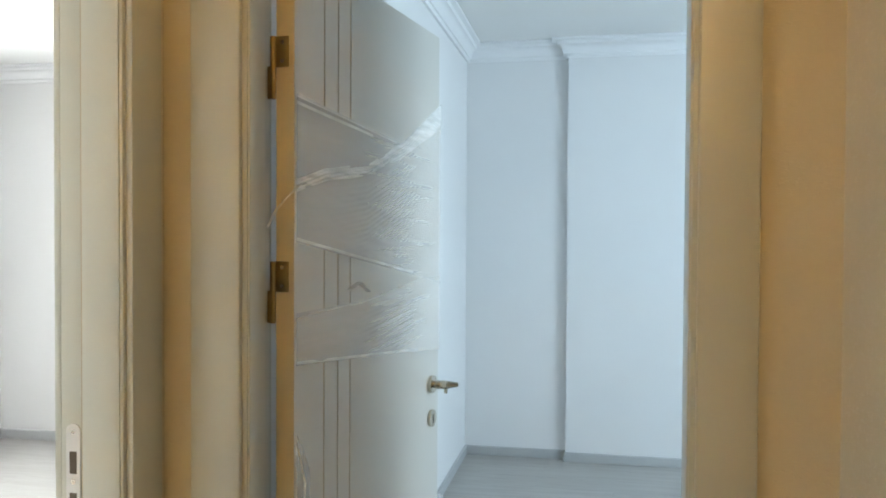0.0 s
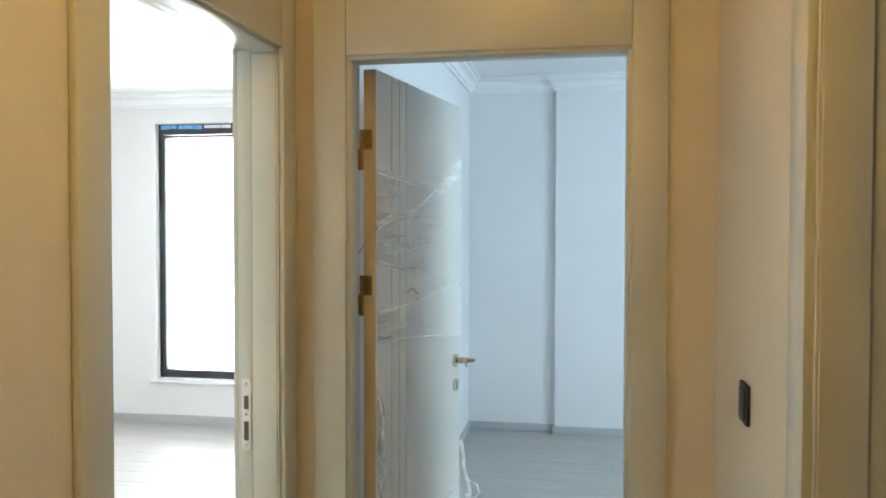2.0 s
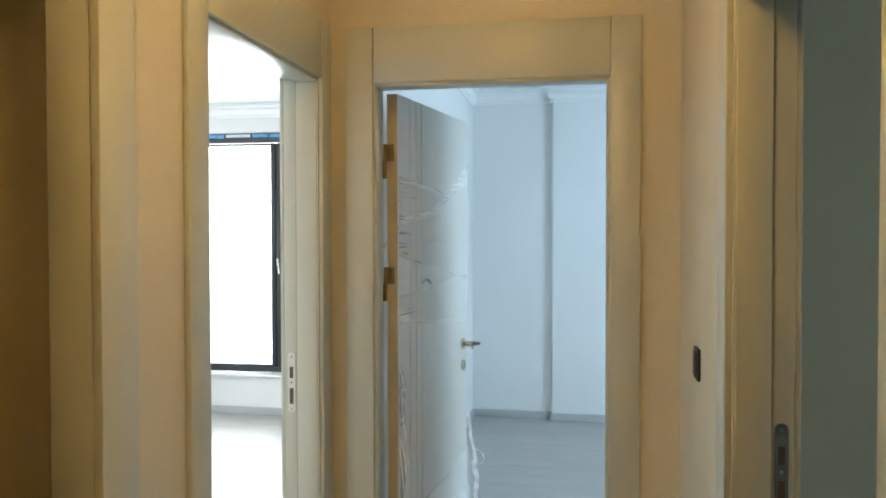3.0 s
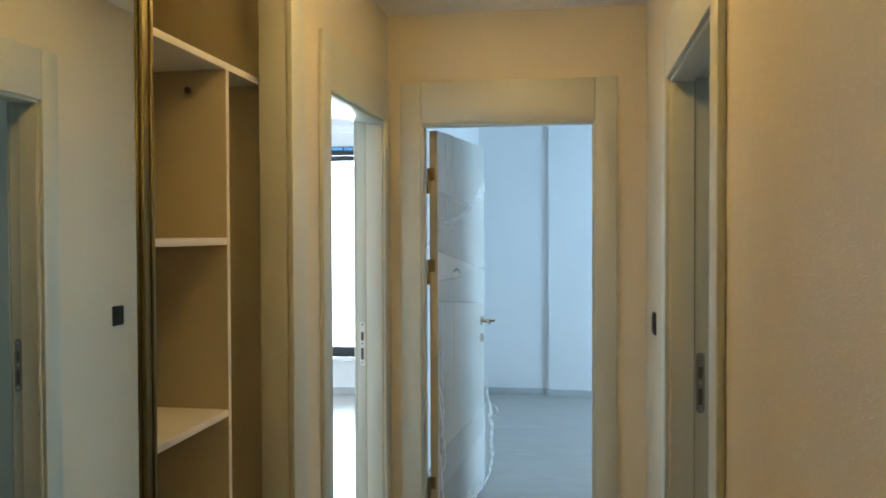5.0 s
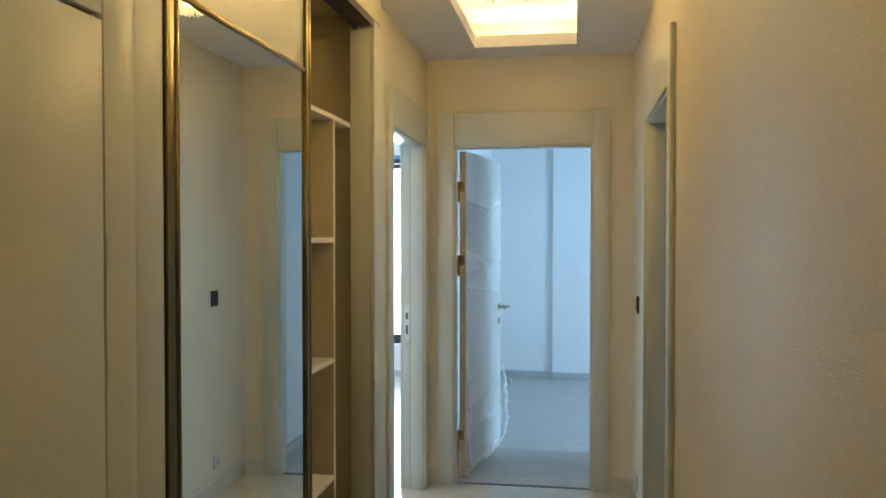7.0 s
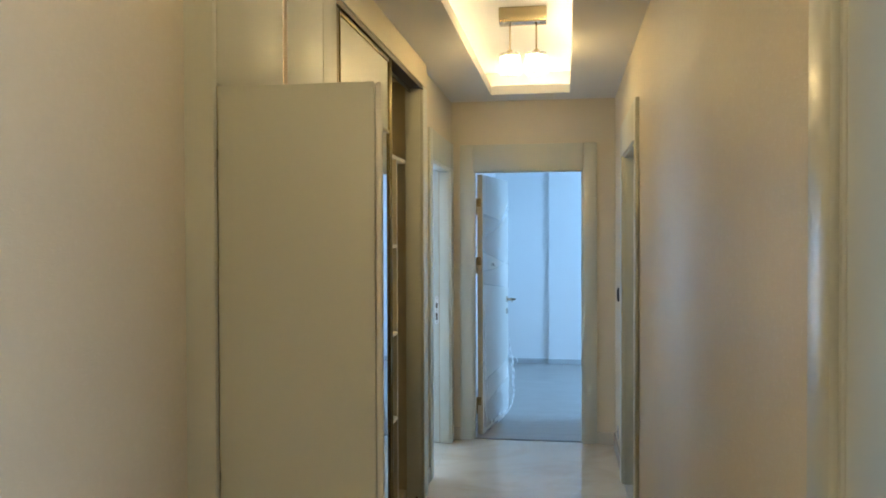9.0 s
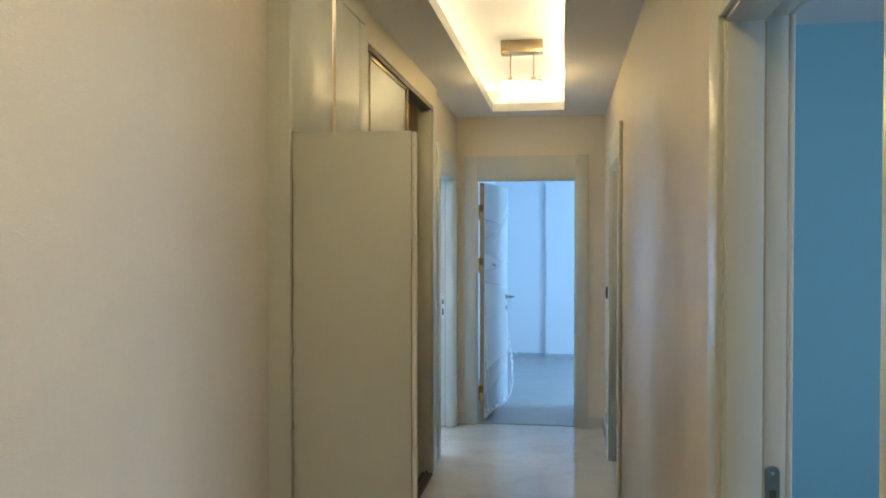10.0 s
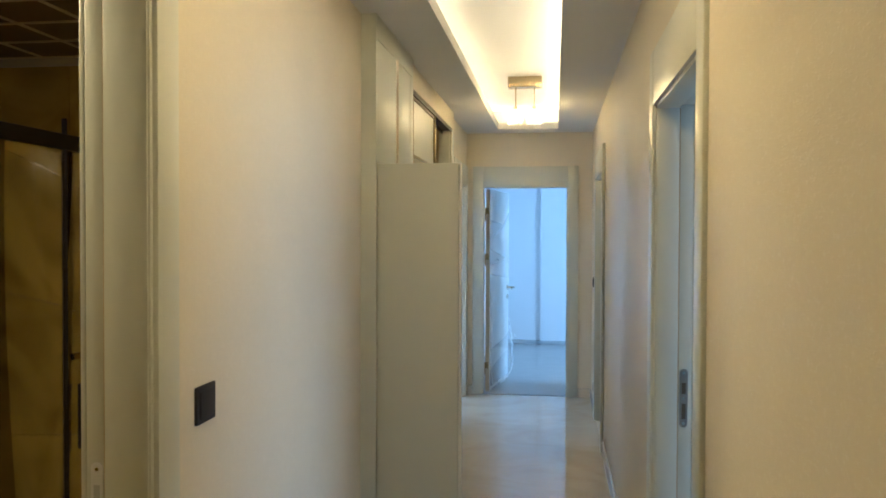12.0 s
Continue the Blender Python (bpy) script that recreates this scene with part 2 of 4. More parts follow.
TILE = marble("polished cream marble tile", (0.58, 0.53, 0.44), (0.48, 0.41, 0.31), 0.07, 1.5, 0.55, 0.02)
GROUT = material("joint filler", (0.40, 0.37, 0.32), 0.8, vary=0.08, scale=10)
GOLDSTONE = marble("gold-brown marble tile", (0.40, 0.29, 0.05), (0.22, 0.14, 0.018), 0.18, 1.3, 0.85, 0.08)
GRID = material("pale ceiling grid", (0.52, 0.44, 0.28), 0.5, vary=0.05, scale=10)
PANEL = material("brown ceiling panel", (0.11, 0.075, 0.03), 0.6, vary=0.15, scale=3, bump=0.1)
GLASS = clear("window glass", (0.97, 0.99, 0.99), 0.0, 0.02)
SHOWER = clear("shower glass", (0.92, 0.92, 0.90), 0.0, 0.03)
CRYSTAL = clear("crystal drop", (0.99, 0.98, 0.96), 0.22, 0.05, 0.3, 60, solid=0.25, through_light=0.7)
FILM = clear("stretch film", (1, 1, 1), 0.30, 0.22, 0.01, 7, (0.95, 0.95, 0.94), 0.012, (0.25, 1.0, 9.0))
GLINT = clear("crumpled stretch film", (1, 1, 1), 0.8, 0.12, 0.25, 40, (1, 1, 1), 0.35, (1, 1, 1), 0.4)
ROPE = clear("gathered stretch film", (1, 1, 1), 0.55, 0.2, 0.05, 14, (0.97, 0.97, 0.96), 0.25, (0.6, 1, 5))
SEAL = material("beige rubber seal", (0.42, 0.34, 0.22), 0.6, vary=0.1, scale=20)
LED_WEST = emitter("warm led strip", WARM, COVE_WEST)
# East strip is boosted over the west one to lift the opposite wall.
LED_EAST = emitter("boosted warm led strip", WARM, COVE_EAST)
GLOW = emitter("warm bulb", (1.0, 0.67, 0.23), BULB)
MIRROR = bpy.data.materials.new("mirror silver")
MIRROR.use_nodes = True
silver = MIRROR.node_tree.nodes["Principled BSDF"]
silver.inputs["Base Color"].default_value = (0.75, 0.80, 0.78, 1)
silver.inputs["Metallic"].default_value, silver.inputs["Roughness"].default_value = 1.0, 0.012


# ---- builders ----
def box(bm, x0, x1, y0, y1, z0, z1, bevel=0.0, segs=2):
    vs = [bm.verts.new((x, y, z)) for x in (x0, x1) for y in (y0, y1) for z in (z0, z1)]
    fs = [bm.faces.new([vs[i] for i in q]) for q in ((0, 1, 3, 2), (4, 6, 7, 5), (0, 4, 5, 1), (2, 3, 7, 6), (0, 2, 6, 4), (1, 5, 7, 3))]
    if bevel:
        es = list({e for f in fs for e in f.edges})
        bmesh.ops.bevel(bm, geom=es, offset=bevel, segments=segs, profile=0.5, affect="EDGES")
    return fs


def tube(bm, p0, p1, r, n=16, r1=None):
    """A round bar between two points."""
    a, b = Vector(p0), Vector(p1)
    d = b - a
    m = Matrix.Translation((a + b) / 2) @ d.to_track_quat("Z", "Y").to_matrix().to_4x4()
    bmesh.ops.create_cone(bm, cap_ends=True, segments=n, radius1=r, radius2=r if r1 is None else r1, depth=d.length, matrix=m)


def sweep(bm, path, profile, closed=False):
    """A profile of (out, up) swept along level points (x, y); out is to the left of the way, corners mitred."""
    pts = [Vector(p) for p in path]
    k = len(pts)
    rings = []
    for i, p in enumerate(pts):
        a = (p - pts[i - 1]).normalized() if (i or closed) else None
        b = (pts[(i + 1) % k] - p).normalized() if (i < k - 1 or closed) else None
        a, b = a or b, b or a
        na, nb = Vector((-a.y, a.x)), Vector((-b.y, b.x))
        out = (na + nb) / max(0.2, 1 + na.dot(nb))
        rings.append([bm.verts.new((p.x + out.x * o, p.y + out.y * o, z)) for o, z in profile])
    for i in range(k if closed else k - 1):
        r, s = rings[i], rings[(i + 1) % k]
        for j in range(len(profile)):
            q = (j + 1) % len(profile)
            bm.faces.new((r[j], s[j], s[q], r[q]))
    if not closed:
        bm.faces.new(rings[0])
        bm.faces.new(rings[-1][::-1])
    bmesh.ops.recalc_face_normals(bm, faces=bm.faces[:])


def mesh_of(name, bm, mat, smooth=True):
    me = bpy.data.meshes.new(name)
    bmesh.ops.recalc_face_normals(bm, faces=bm.faces[:])
    bm.to_mesh(me)
    bm.free()
    me.materials.append(mat)
    if smooth:
        for p in me.polygons:
            p.use_smooth = True
        me.set_sharp_from_angle(angle=radians(35))
    return me


def part(name, bm, mat, parent=None, label=""):
    ob = new(name, mesh_of(name, bm, mat))
    ob.parent = parent
    return tagged(ob, label) if label else ob


def boxes(name, list_of, mat, parent=None, bevel=0.0, label=""):
    bm = bmesh.new()
    for b in list_of:
        box(bm, *b, bevel=bevel)
    return part(name, bm, mat, parent, label)


def thing(name, m, label, category, group="", kind=""):
    ob = new(name)
    ob.matrix_world = m
    ob.empty_display_size = 0.1
    return tagged(ob, label, category, group, kind)


def wall(name, axis, c0, c1, a0, a1, z0, z1, holes, mat, label):
    """A wall between c0 and c1 across, from a0 to a1 along x or y, with holes (from, to, low, high)."""
    spans, at = [], a0
    for h0, h1, lo, hi in sorted(holes):
        if h0 > at:
            spans.append((at, h0, z0, z1))
        if lo > z0:
            spans.append((h0, h1, z0, lo))
        if hi < z1:
            spans.append((h0, h1, hi, z1))
        at = h1
    if at < a1:
        spans.append((at, a1, z0, z1))
    bm = bmesh.new()
    for s0, s1, lo, hi in spans:
        box(bm, *((s0, s1, c0, c1) if axis == "x" else (c0, c1, s0, s1)), lo, hi)
    return tagged(part(name, bm, mat), label, "wall", kind="structure")


# ---- the corridor's shell ----
XL, XR = -0.615, 0.608
NEAR = -9.6
TH = 0.122
TOP = 2.95
wall("wall_end", "x", 0.018, 0.140, -0.615, 3.4, 0, TOP, [(-0.485, 0.409, 0, 2.084)], PAPER, "cream papered wall round the corridor's end door")
wall("wall_west_far", "y", XL - TH, XL, -1.33, 0.018, 0, TOP, [(-0.994, -0.083, 0, 2.084)], PAPER, "cream papered corridor wall beside the wardrobe")
wall("wall_west_near", "y", XL - 0.15, XL, NEAR, -4.31, 0, TOP, [(-7.094, -6.166, 0, 2.294)], PAPER, "cream papered corridor wall with a bathroom door")
wall("wall_east", "y", XR, XR + TH, NEAR, 0.018, 0, TOP, [(-5.804, -4.856, 0, 2.084), (-1.884, -0.906, 0, 2.084)], PAPER, "cream embossed wallpaper wall with two doorways")
wall("wall_south", "x", NEAR - 0.14, NEAR, XL - TH, XR + TH, 0, TOP, [], PAPER, "cream papered wall closing the corridor")

# Lower ceiling with the long light recess, its upstand and the upper ceiling.
RX0, RX1, RY0, RY1 = -0.287, 0.277, -9.0, -0.262
bm = bmesh.new()
box(bm, XL, RX0, NEAR, 0.018, 2.575, 2.590)
box(bm, RX1, XR, NEAR, 0.018, 2.575, 2.590)
box(bm, RX0, RX1, RY1, 0.018, 2.575, 2.590)
box(bm, RX0, RX1, NEAR, RY0, 2.575, 2.590)
box(bm, RX0 - 0.012, RX0, RY0 - 0.012, RY1 + 0.012, 2.590, 2.641)
box(bm, RX1, RX1 + 0.012, RY0 - 0.012, RY1 + 0.012, 2.590, 2.641)
box(bm, RX0, RX1, RY1, RY1 + 0.012, 2.590, 2.641)
box(bm, RX0, RX1, RY0 - 0.012, RY0, 2.590, 2.641)
box(bm, XL, XR, NEAR, 0.018, 2.785, 2.80)
tagged(part("ceiling", bm, CEILING), "off-white dropped ceiling with a long lit recess", "ceiling", kind="structure")
strip = thing("cove_light", pose(0, 0, 0), "warm light strips hidden in the ceiling recess", "light strip")
for x, led in ((RX0 - 0.175, LED_WEST), (RX1 + 0.155, LED_EAST)):
    boxes("led_strip", [(x, x + 0.02, RY0, RY1, 2.592, 2.604)], led, strip)
boxes("led_strip", [(RX0, RX1, RY1 + 0.13, RY1 + 0.15, 2.592, 2.604)], LED_EAST, strip)


# ---- doors ----
def rounded_plate(bm, x0, x1, yc, zc, w, h, r):
    """A thin plate in the y-z plane with rounded corners."""
    ring = []
    for cy, cz, a0 in ((w / 2 - r, h / 2 - r, 0), (r - w / 2, h / 2 - r, 90), (r - w / 2, r - h / 2, 180), (w / 2 - r, r - h / 2, 270)):
        for k in range(7):
            a = radians(a0 + 15 * k)
            ring.append((yc + cy + r * math.cos(a), zc + cz + r * math.sin(a)))
    lo = [bm.verts.new((x0, y, z)) for y, z in ring]
    hi = [bm.verts.new((x1, y, z)) for y, z in ring]
    bm.faces.new(lo)
    bm.faces.new(hi)
    for i in range(len(ring)):
        j = (i + 1) % len(ring)
        bm.faces.new((lo[i], lo[j], hi[j], hi[i]))


def door_set(name, m, w, label, strike=None, strike_mat=None, high=2.05, group="door frames", deep=0.142, slot_mat=SLOT, proud=0.0):
    """Casing, lining and rebate of a doorway: x along the opening, y into the wall."""
    d = thing(name, m, label, "door frame", group, "structure")
    for x0, x1 in ((-0.10, 0.0), (w, w + 0.10)):
        boxes("casing", [(x0, x1, -proud, 0.018, 0, high + 0.198)], CASING, d, 0.005)
    boxes("header", [(0.0015, w - 0.0015, 0.001 - proud, 0.018, high, high + 0.196)], CASING, d, 0.003)
    bm = bmesh.new()
    for x0, x1 in ((-0.012, 0.010), (w - 0.010, w + 0.012)):
        box(bm, x0, x1, 0.013, 0.024, 0, high - 0.010, 0.003)
    box(bm, 0.010, w - 0.010, 0.013, 0.024, high - 0.012, high + 0.004, 0.003)
    part("bead", bm, CASING, d)
    for s in (0, 1):
        bm = bmesh.new()
        if s == 0:
            box(bm, -0.034, 0.013, 0.0185, deep - 0.05, 0, high - 0.013, 0.002)
            box(bm, -0.034, 0.001, deep - 0.0495, deep, 0, high - 0.001, 0.002)
        else:
            box(bm, w - 0.013, w + 0.034, 0.0185, deep - 0.05, 0, high - 0.013, 0.002)
            box(bm, w - 0.001, w + 0.034, deep - 0.0495, deep, 0, high - 0.001, 0.002)
        jamb = part("jamb", bm, CASING, d)
        x = 0.0015 if s == 0 else w - 0.0055
        boxes("seal", [(x, x + 0.004, deep - 0.0492, deep - 0.044, 0, high - 0.014)], SEAL, jamb)
    boxes("head_jamb", [(-0.034, w + 0.034, 0.0185, deep - 0.05, high - 0.013, high + 0.034), (-0.034, w + 0.034, deep - 0.0495, deep, high - 0.001, high + 0.034)], CASING, d, 0.002)
    boxes("casing", [(-0.10, 0.0, deep, deep + 0.014, 0, high + 0.1)], CASING, d, 0.003)
    boxes("casing", [(w, w + 0.10, deep, deep + 0.014, 0, high + 0.1)], CASING, d, 0.003)
    boxes("header", [(0, w, deep, deep + 0.013, high, high + 0.1)], CASING, d, 0.003)
    if strike is not None:
        at_far, z = strike
        x = w - 0.001 if at_far else 0.001
        sgn = -1 if at_far else 1
        bm = bmesh.new()
        a, b = sorted((x, x + sgn * 0.003))
        rounded_plate(bm, a, b, deep - 0.026, z, 0.028, 0.21, 0.0135)
        plate = part("strike_plate", bm, strike_mat, d, "rounded metal strike plate")
        a, b = sorted((x + sgn * 0.0025, x + sgn * 0.0036))
        for z0, z1 in ((z + 0.015, z + 0.055), (z - 0.075, z - 0.020)):
            boxes("latch_slot", [(a, b, deep - 0.033, deep - 0.019, z0, z1)], slot_mat, plate)
        for zz in (z + 0.09, z - 0.09, z + 0.0):
            bm = bmesh.new()
            tube(bm, (a, deep - 0.026, zz), (b + 0.0004, deep - 0.026, zz), 0.004, 10)
            part("screw", bm, NICKEL, plate)
    return d


door_set("door_1", pose(-0.451, 0, 0), 0.826, "cream lacquered door frame at the corridor's end")
door_set("door_2", pose(-0.597, -0.960, 0, 0, 0, 90), 0.843, "cream lacquered open doorway into the bright room", (True, 1.00), WHITE_PLATE)
door_set("door_3", pose(0.590, -0.940, 0, 0, 0, -90), 0.910, "cream lacquered doorway into a dim side room", (False, 1.005), STEEL, proud=0.003)
door_set("door_4", pose(0.594, -4.890, 0, 0, 0, -90), 0.880, "cream lacquered doorway into a bluish side room", (False, 1.005), STEEL)
door_set("door_5", pose(-0.597, -7.060, 0, 0, 0, 90), 0.860, "cream lacquered bathroom door frame", (True, 0.98), WHITE_PLATE, 2.26, deep=0.170, slot_mat=SKIRT)

# The open end door, its hinges, handle and key plate.
UX, UY = 0.165, 0.986
leaf_m = pose(-0.392, 0.130, 0, 0, 0, math.degrees(math.atan2(UY, UX)))
leaf = thing("door_leaf", leaf_m, "grey-white door standing open, partly wrapped in clear film", "door")
LW, LT = 0.835, 0.042
grooves = (0.125, 0.189, 0.250)
bm = bmesh.new()
at = 0.0005
for g in grooves:
    box(bm, at, g - 0.0026, 0, LT, 0.012, 2.032)
    box(bm, g - 0.0026, g + 0.0026, 0.004, LT, 0.012, 2.032)
    at = g + 0.0026
box(bm, at, LW, 0, LT, 0.012, 2.032)
part("panel", bm, LEAF, leaf)
boxes("edge_band", [(-0.001, 0.0004, 0.0005, LT - 0.0005, 0.012, 2.032)], EDGE, leaf, label="cream edge band")
for g in grooves:
    boxes("groove_inlay", [(g - 0.0025, g + 0.0025, 0.0015, 0.0039, 0.014, 2.03)], INLAY, leaf)
for z in (1.80, 1.345, 0.255):
    bm = bmesh.new()
    box(bm, -0.004, -0.0011, 0.012, 0.0415, z - 0.016, z + 0.046, 0.001)
    hinge = part("hinge", bm, BRASS, leaf, "antique brass hinge")
    bm = bmesh.new()
    tube(bm, (-0.006, LT + 0.004, z - 0.080), (-0.006, LT + 0.004, z + 0.046), 0.006)
    part("knuckle", bm, BRASS, hinge)
    boxes("wing", [(-0.009, -0.006, LT + 0.004, LT + 0.020, z - 0.080, z - 0.014)], BRASS, hinge, 0.001)
    for zz in (z - 0.004, z + 0.034):
        bm = bmesh.new()
        tube(bm, (-0.0048, 0.026, zz), (-0.0038, 0.026, zz), 0.0045, 10)
        part("screw", bm, NICKEL, hinge)
HX, HZ = 0.775, 1.005
bm = bmesh.new()
tube(bm, (HX, 0.0, HZ), (HX, -0.010, HZ), 0.026, 24)
tube(bm, (HX, -0.008, HZ), (HX, -0.052, HZ), 0.010, 16)
handle = part("handle", bm, NICKEL, leaf, "satin nickel lever handle")
bm = bmesh.new()
tube(bm, (HX, -0.018, HZ), (HX + 0.006, -0.045, HZ), 0.013, 18, 0.0125)
tube(bm, (HX + 0.006, -0.045, HZ), (HX + 0.018, -0.080, HZ + 0.001), 0.0125, 18, 0.006)
box(bm, HX - 0.012, HX - 0.004, -0.055, -0.046, HZ - 0.022, HZ - 0.008, 0.001)
part("lever", bm, NICKEL, handle)
bm = bmesh.new()
tube(bm, (HX, 0.0, HZ - 0.10), (HX, -0.009, HZ - 0.10), 0.025, 24)
rose = part("key_plate", bm, NICKEL, leaf, "round satin nickel key plate")
boxes("key_hole", [(HX - 0.004, HX + 0.004, -0.0096, -0.0085, HZ - 0.115, HZ - 0.088)], SLOT, rose)
bm = bmesh.new()
tube(bm, (HX, LT, HZ), (HX, LT + 0.05, HZ), 0.010, 16)
tube(bm, (HX, LT + 0.05, HZ), (HX - 0.12, LT + 0.05, HZ), 0.010, 16)
part("lever", bm, NICKEL, handle)


# Stretch film wound round the leaf.
def film_band(name, low, high, u0, u1, ripple, label, seed, mat=None, flare=0.0, pleat=None):
    """A thin wrinkled sheet before the leaf's face, between two edge curves z(u); pleat: (from u, to u, depth, spacing) of its fine ribs."""
    nu, nv = (72, 150) if pleat else (64, 34)
    verts, faces = [], []
    for i in range(nu + 1):
        u = u0 + (u1 - u0) * i / nu
        lo, hi = low(u), high(u)
        lo, hi = min(lo, hi), max(lo, hi)
        for j in range(nv + 1):
            v = j / nv
            z = lo + (hi - lo) * v
            fold = noise.noise((u * 2.2 + seed, z * 26 + u * 7, seed)) + 0.5 * noise.noise((u * 9, z * 60 + u * 12, seed + 4))
            d = -0.005 - ripple * (0.6 + fold) - flare * max(0, (u - 0.55)) * (0.5 + noise.noise((u * 6, z * 8, seed + 9)))
            if pleat:
                p0, p1, deep, gap = pleat
                mid = max(0.0, min((u - p0) / 0.18, (p1 - u) / 0.10, 1.0)) * (0.55 + noise.noise((u * 3, z * 9, seed + 2)))
                fall = min(1.0, 2.4 * (1 - v)) * min(1.0, 6 * v)
                wave = math.sin(2 * math.pi * ((hi - z) / gap + 0.7 * noise.noise((u * 1.5, z * 6, seed + 6))))
                d -= deep * max(0.0, mid) * fall * (0.5 + 0.5 * wave)
            verts.append((u, min(d, -0.0015), z))
    for i in range(nu):
        for j in range(nv):
            a = i * (nv + 1) + j
            faces.append((a, a + nv + 1, a + nv + 2, a + 1))
    me = bpy.data.meshes.new(name)
    me.from_pydata(verts, [], faces)
    me.materials.append(mat or FILM)
    for p in me.polygons:
        p.use_smooth = True
    ob = new(name, me)
    ob.parent = wrap
    ob.visible_shadow = False
    if label:
        tagged(ob, label)
    return ob


def curve_between(pts):
    def f(u):
        for (u0, z0), (u1, z1) in zip(pts, pts[1:]):
            if u <= u1:
                k = max(0.0, (u - u0) / (u1 - u0))
                return z0 + (z1 - z0) * k
        return pts[-1][1]
    return f


wrap = thing("plastic_wrap", leaf_m, "torn clear stretch film wound round the open door", "plastic film")
rope_line = curve_between([(0, 1.545), (0.12, 1.575), (0.33, 1.60), (0.55, 1.672), (0.84, 1.80)])
film_band("sheet", rope_line, curve_between([(0, 1.727), (0.55, 1.682), (0.84, 1.81)]), -0.001, 0.838, 0.0005, "", 1)
film_band("sheet", curve_between([(0, 1.43), (0.68, 1.325), (0.84, 1.30)]), rope_line, -0.001, 0.838, 0.0005, "", 2, pleat=(0.14, 0.72, 0.0010, 0.0125))
film_band("sheet", curve_between([(0, 1.18), (0.7, 1.115), (0.84, 1.10)]), curve_between([(0, 1.277), (0.3, 1.285), (0.68, 1.323), (0.84, 1.32)]), -0.001, 0.838, 0.0005, "", 3, pleat=(0.26, 0.72, 0.0010, 0.0135))
foot_line = curve_between([(0, 0.42), (0.25, 0.44), (0.55, 0.46), (0.84, 0.53)])
film_band("sheet", lambda u: 0.05 + 0.045 * noise.noise((u * 14, 0, 3)), foot_line, -0.001, 0.838, 0.0007, "", 5, flare=0.03)
film_band("sheet", lambda u: 0.06 + 0.05 * noise.noise((u * 11, 2, 7)), curve_between([(0, 0.22), (0.3, 0.27), (0.84, 0.34)]), -0.001, 0.838, 0.0007, "", 15, flare=0.03)


def film_cord(name, pts, r, seed, turns=1.4, mat=None):
    """Film gathered into a loose, uneven cord."""
    n, ring = 60, 12
    verts, faces = [], []
    for i in range(n + 1):
        k = i / n * (len(pts) - 1)
        a = min(int(k), len(pts) - 2)
        p = Vector(pts[a]).lerp(Vector(pts[a + 1]), k - a)
        for j in range(ring):
            w = 2 * math.pi * j / ring + turns * i / n
            q = r * (0.60 + 0.30 * math.sin(3 * w) + 0.5 * noise.noise((i * 0.07, j * 0.4, seed)))
            verts.append((p.x, p.y + 0.6 * q * math.cos(w), p.z + q * math.sin(w)) if abs(pts[-1][0] - pts[0][0]) > 0.3 else (p.x + q * math.cos(w), p.y + q * math.sin(w), p.z))
    for i in range(n):
        for j in range(ring):
            a, b = i * ring + j, i * ring + (j + 1) % ring
            faces.append((a, b, b + ring, a + ring))
    me = bpy.data.meshes.new(name)
    me.from_pydata(verts, [], faces)
    me.materials.append(mat or ROPE)
    for p in me.polygons:
        p.use_smooth = True
    ob = new(name, me)
    ob.parent = wrap
    ob.visible_shadow = False
    return ob


# The band gathered into a loose fold that fans out towards the free edge, and the thicker hems of the sheets.
def ribbon(line, u0, u1, half, end_half, seed, ribs=None):
    grow = lambda u: half + (end_half - half) * max(0.0, (u - 0.42) / 0.42) + 0.18 * half * noise.noise((u * 11, seed, 0))
    return film_band("fold", lambda u: line(u) - grow(u), lambda u: line(u) + grow(u), u0, u1, 0.0012, "", seed, ROPE, pleat=ribs)


ribbon(rope_line, -0.001, 0.836, 0.014, 0.036, 41, (-0.3, 1.2, 0.0025, 0.0085))
ribbon(lambda u: rope_line(u) + 0.003, 0.04, 0.60, 0.007, 0.012, 43, (-0.3, 1.2, 0.0025, 0.006))
film_cord("twist", [(0.22, -0.012, 1.318), (0.27, -0.013, 1.335), (0.32, -0.014, 1.308)], 0.008, 6)
for line, end in ((curve_between([(0, 1.727), (0.55, 1.682)]), 0.50), (curve_between([(0, 1.712), (0.55, 1.672)]), 0.36), (curve_between([(0, 1.437), (0.68, 1.332)]), 0.62), (curve_between([(0, 1.283), (0.3, 1.285), (0.68, 1.318)]), 0.40), (curve_between([(0, 1.185), (0.7, 1.120)]), 0.66), (foot_line, 0.56)):
    ribbon(line, -0.001, end, 0.0032, 0.0032, 47)
film_cord("strand", [(0.0, -0.010, 1.545), (-0.03, 0.02, 1.50), (-0.02, 0.05, 1.46)], 0.004, 7)
film_band("sheet", lambda u: 0.36 + 2.0 * u, lambda u: 1.04 - 1.6 * u, -0.001, 0.05, 0.004, "", 8)
film_cord("strand", [(0.838, -0.008, 0.66), (0.842, -0.016, 0.56), (0.84, -0.034, 0.50), (0.845, -0.040, 0.44), (0.838, -0.030, 0.40)], 0.010, 9, 2.0, GLINT)
film_cord("strand", [(0.84, -0.030, 0.44), (0.845, -0.048, 0.36), (0.84, -0.040, 0.28), (0.842, -0.052, 0.20), (0.835, -0.040, 0.13)], 0.013, 12, 3.0, GLINT)
film_cord("strand", [(0.842, -0.040, 0.50), (0.845, -0.072, 0.485), (0.84, -0.086, 0.455), (0.838, -0.070, 0.435), (0.838, -0.040, 0.425)], 0.005, 14, 2.0, GLINT)
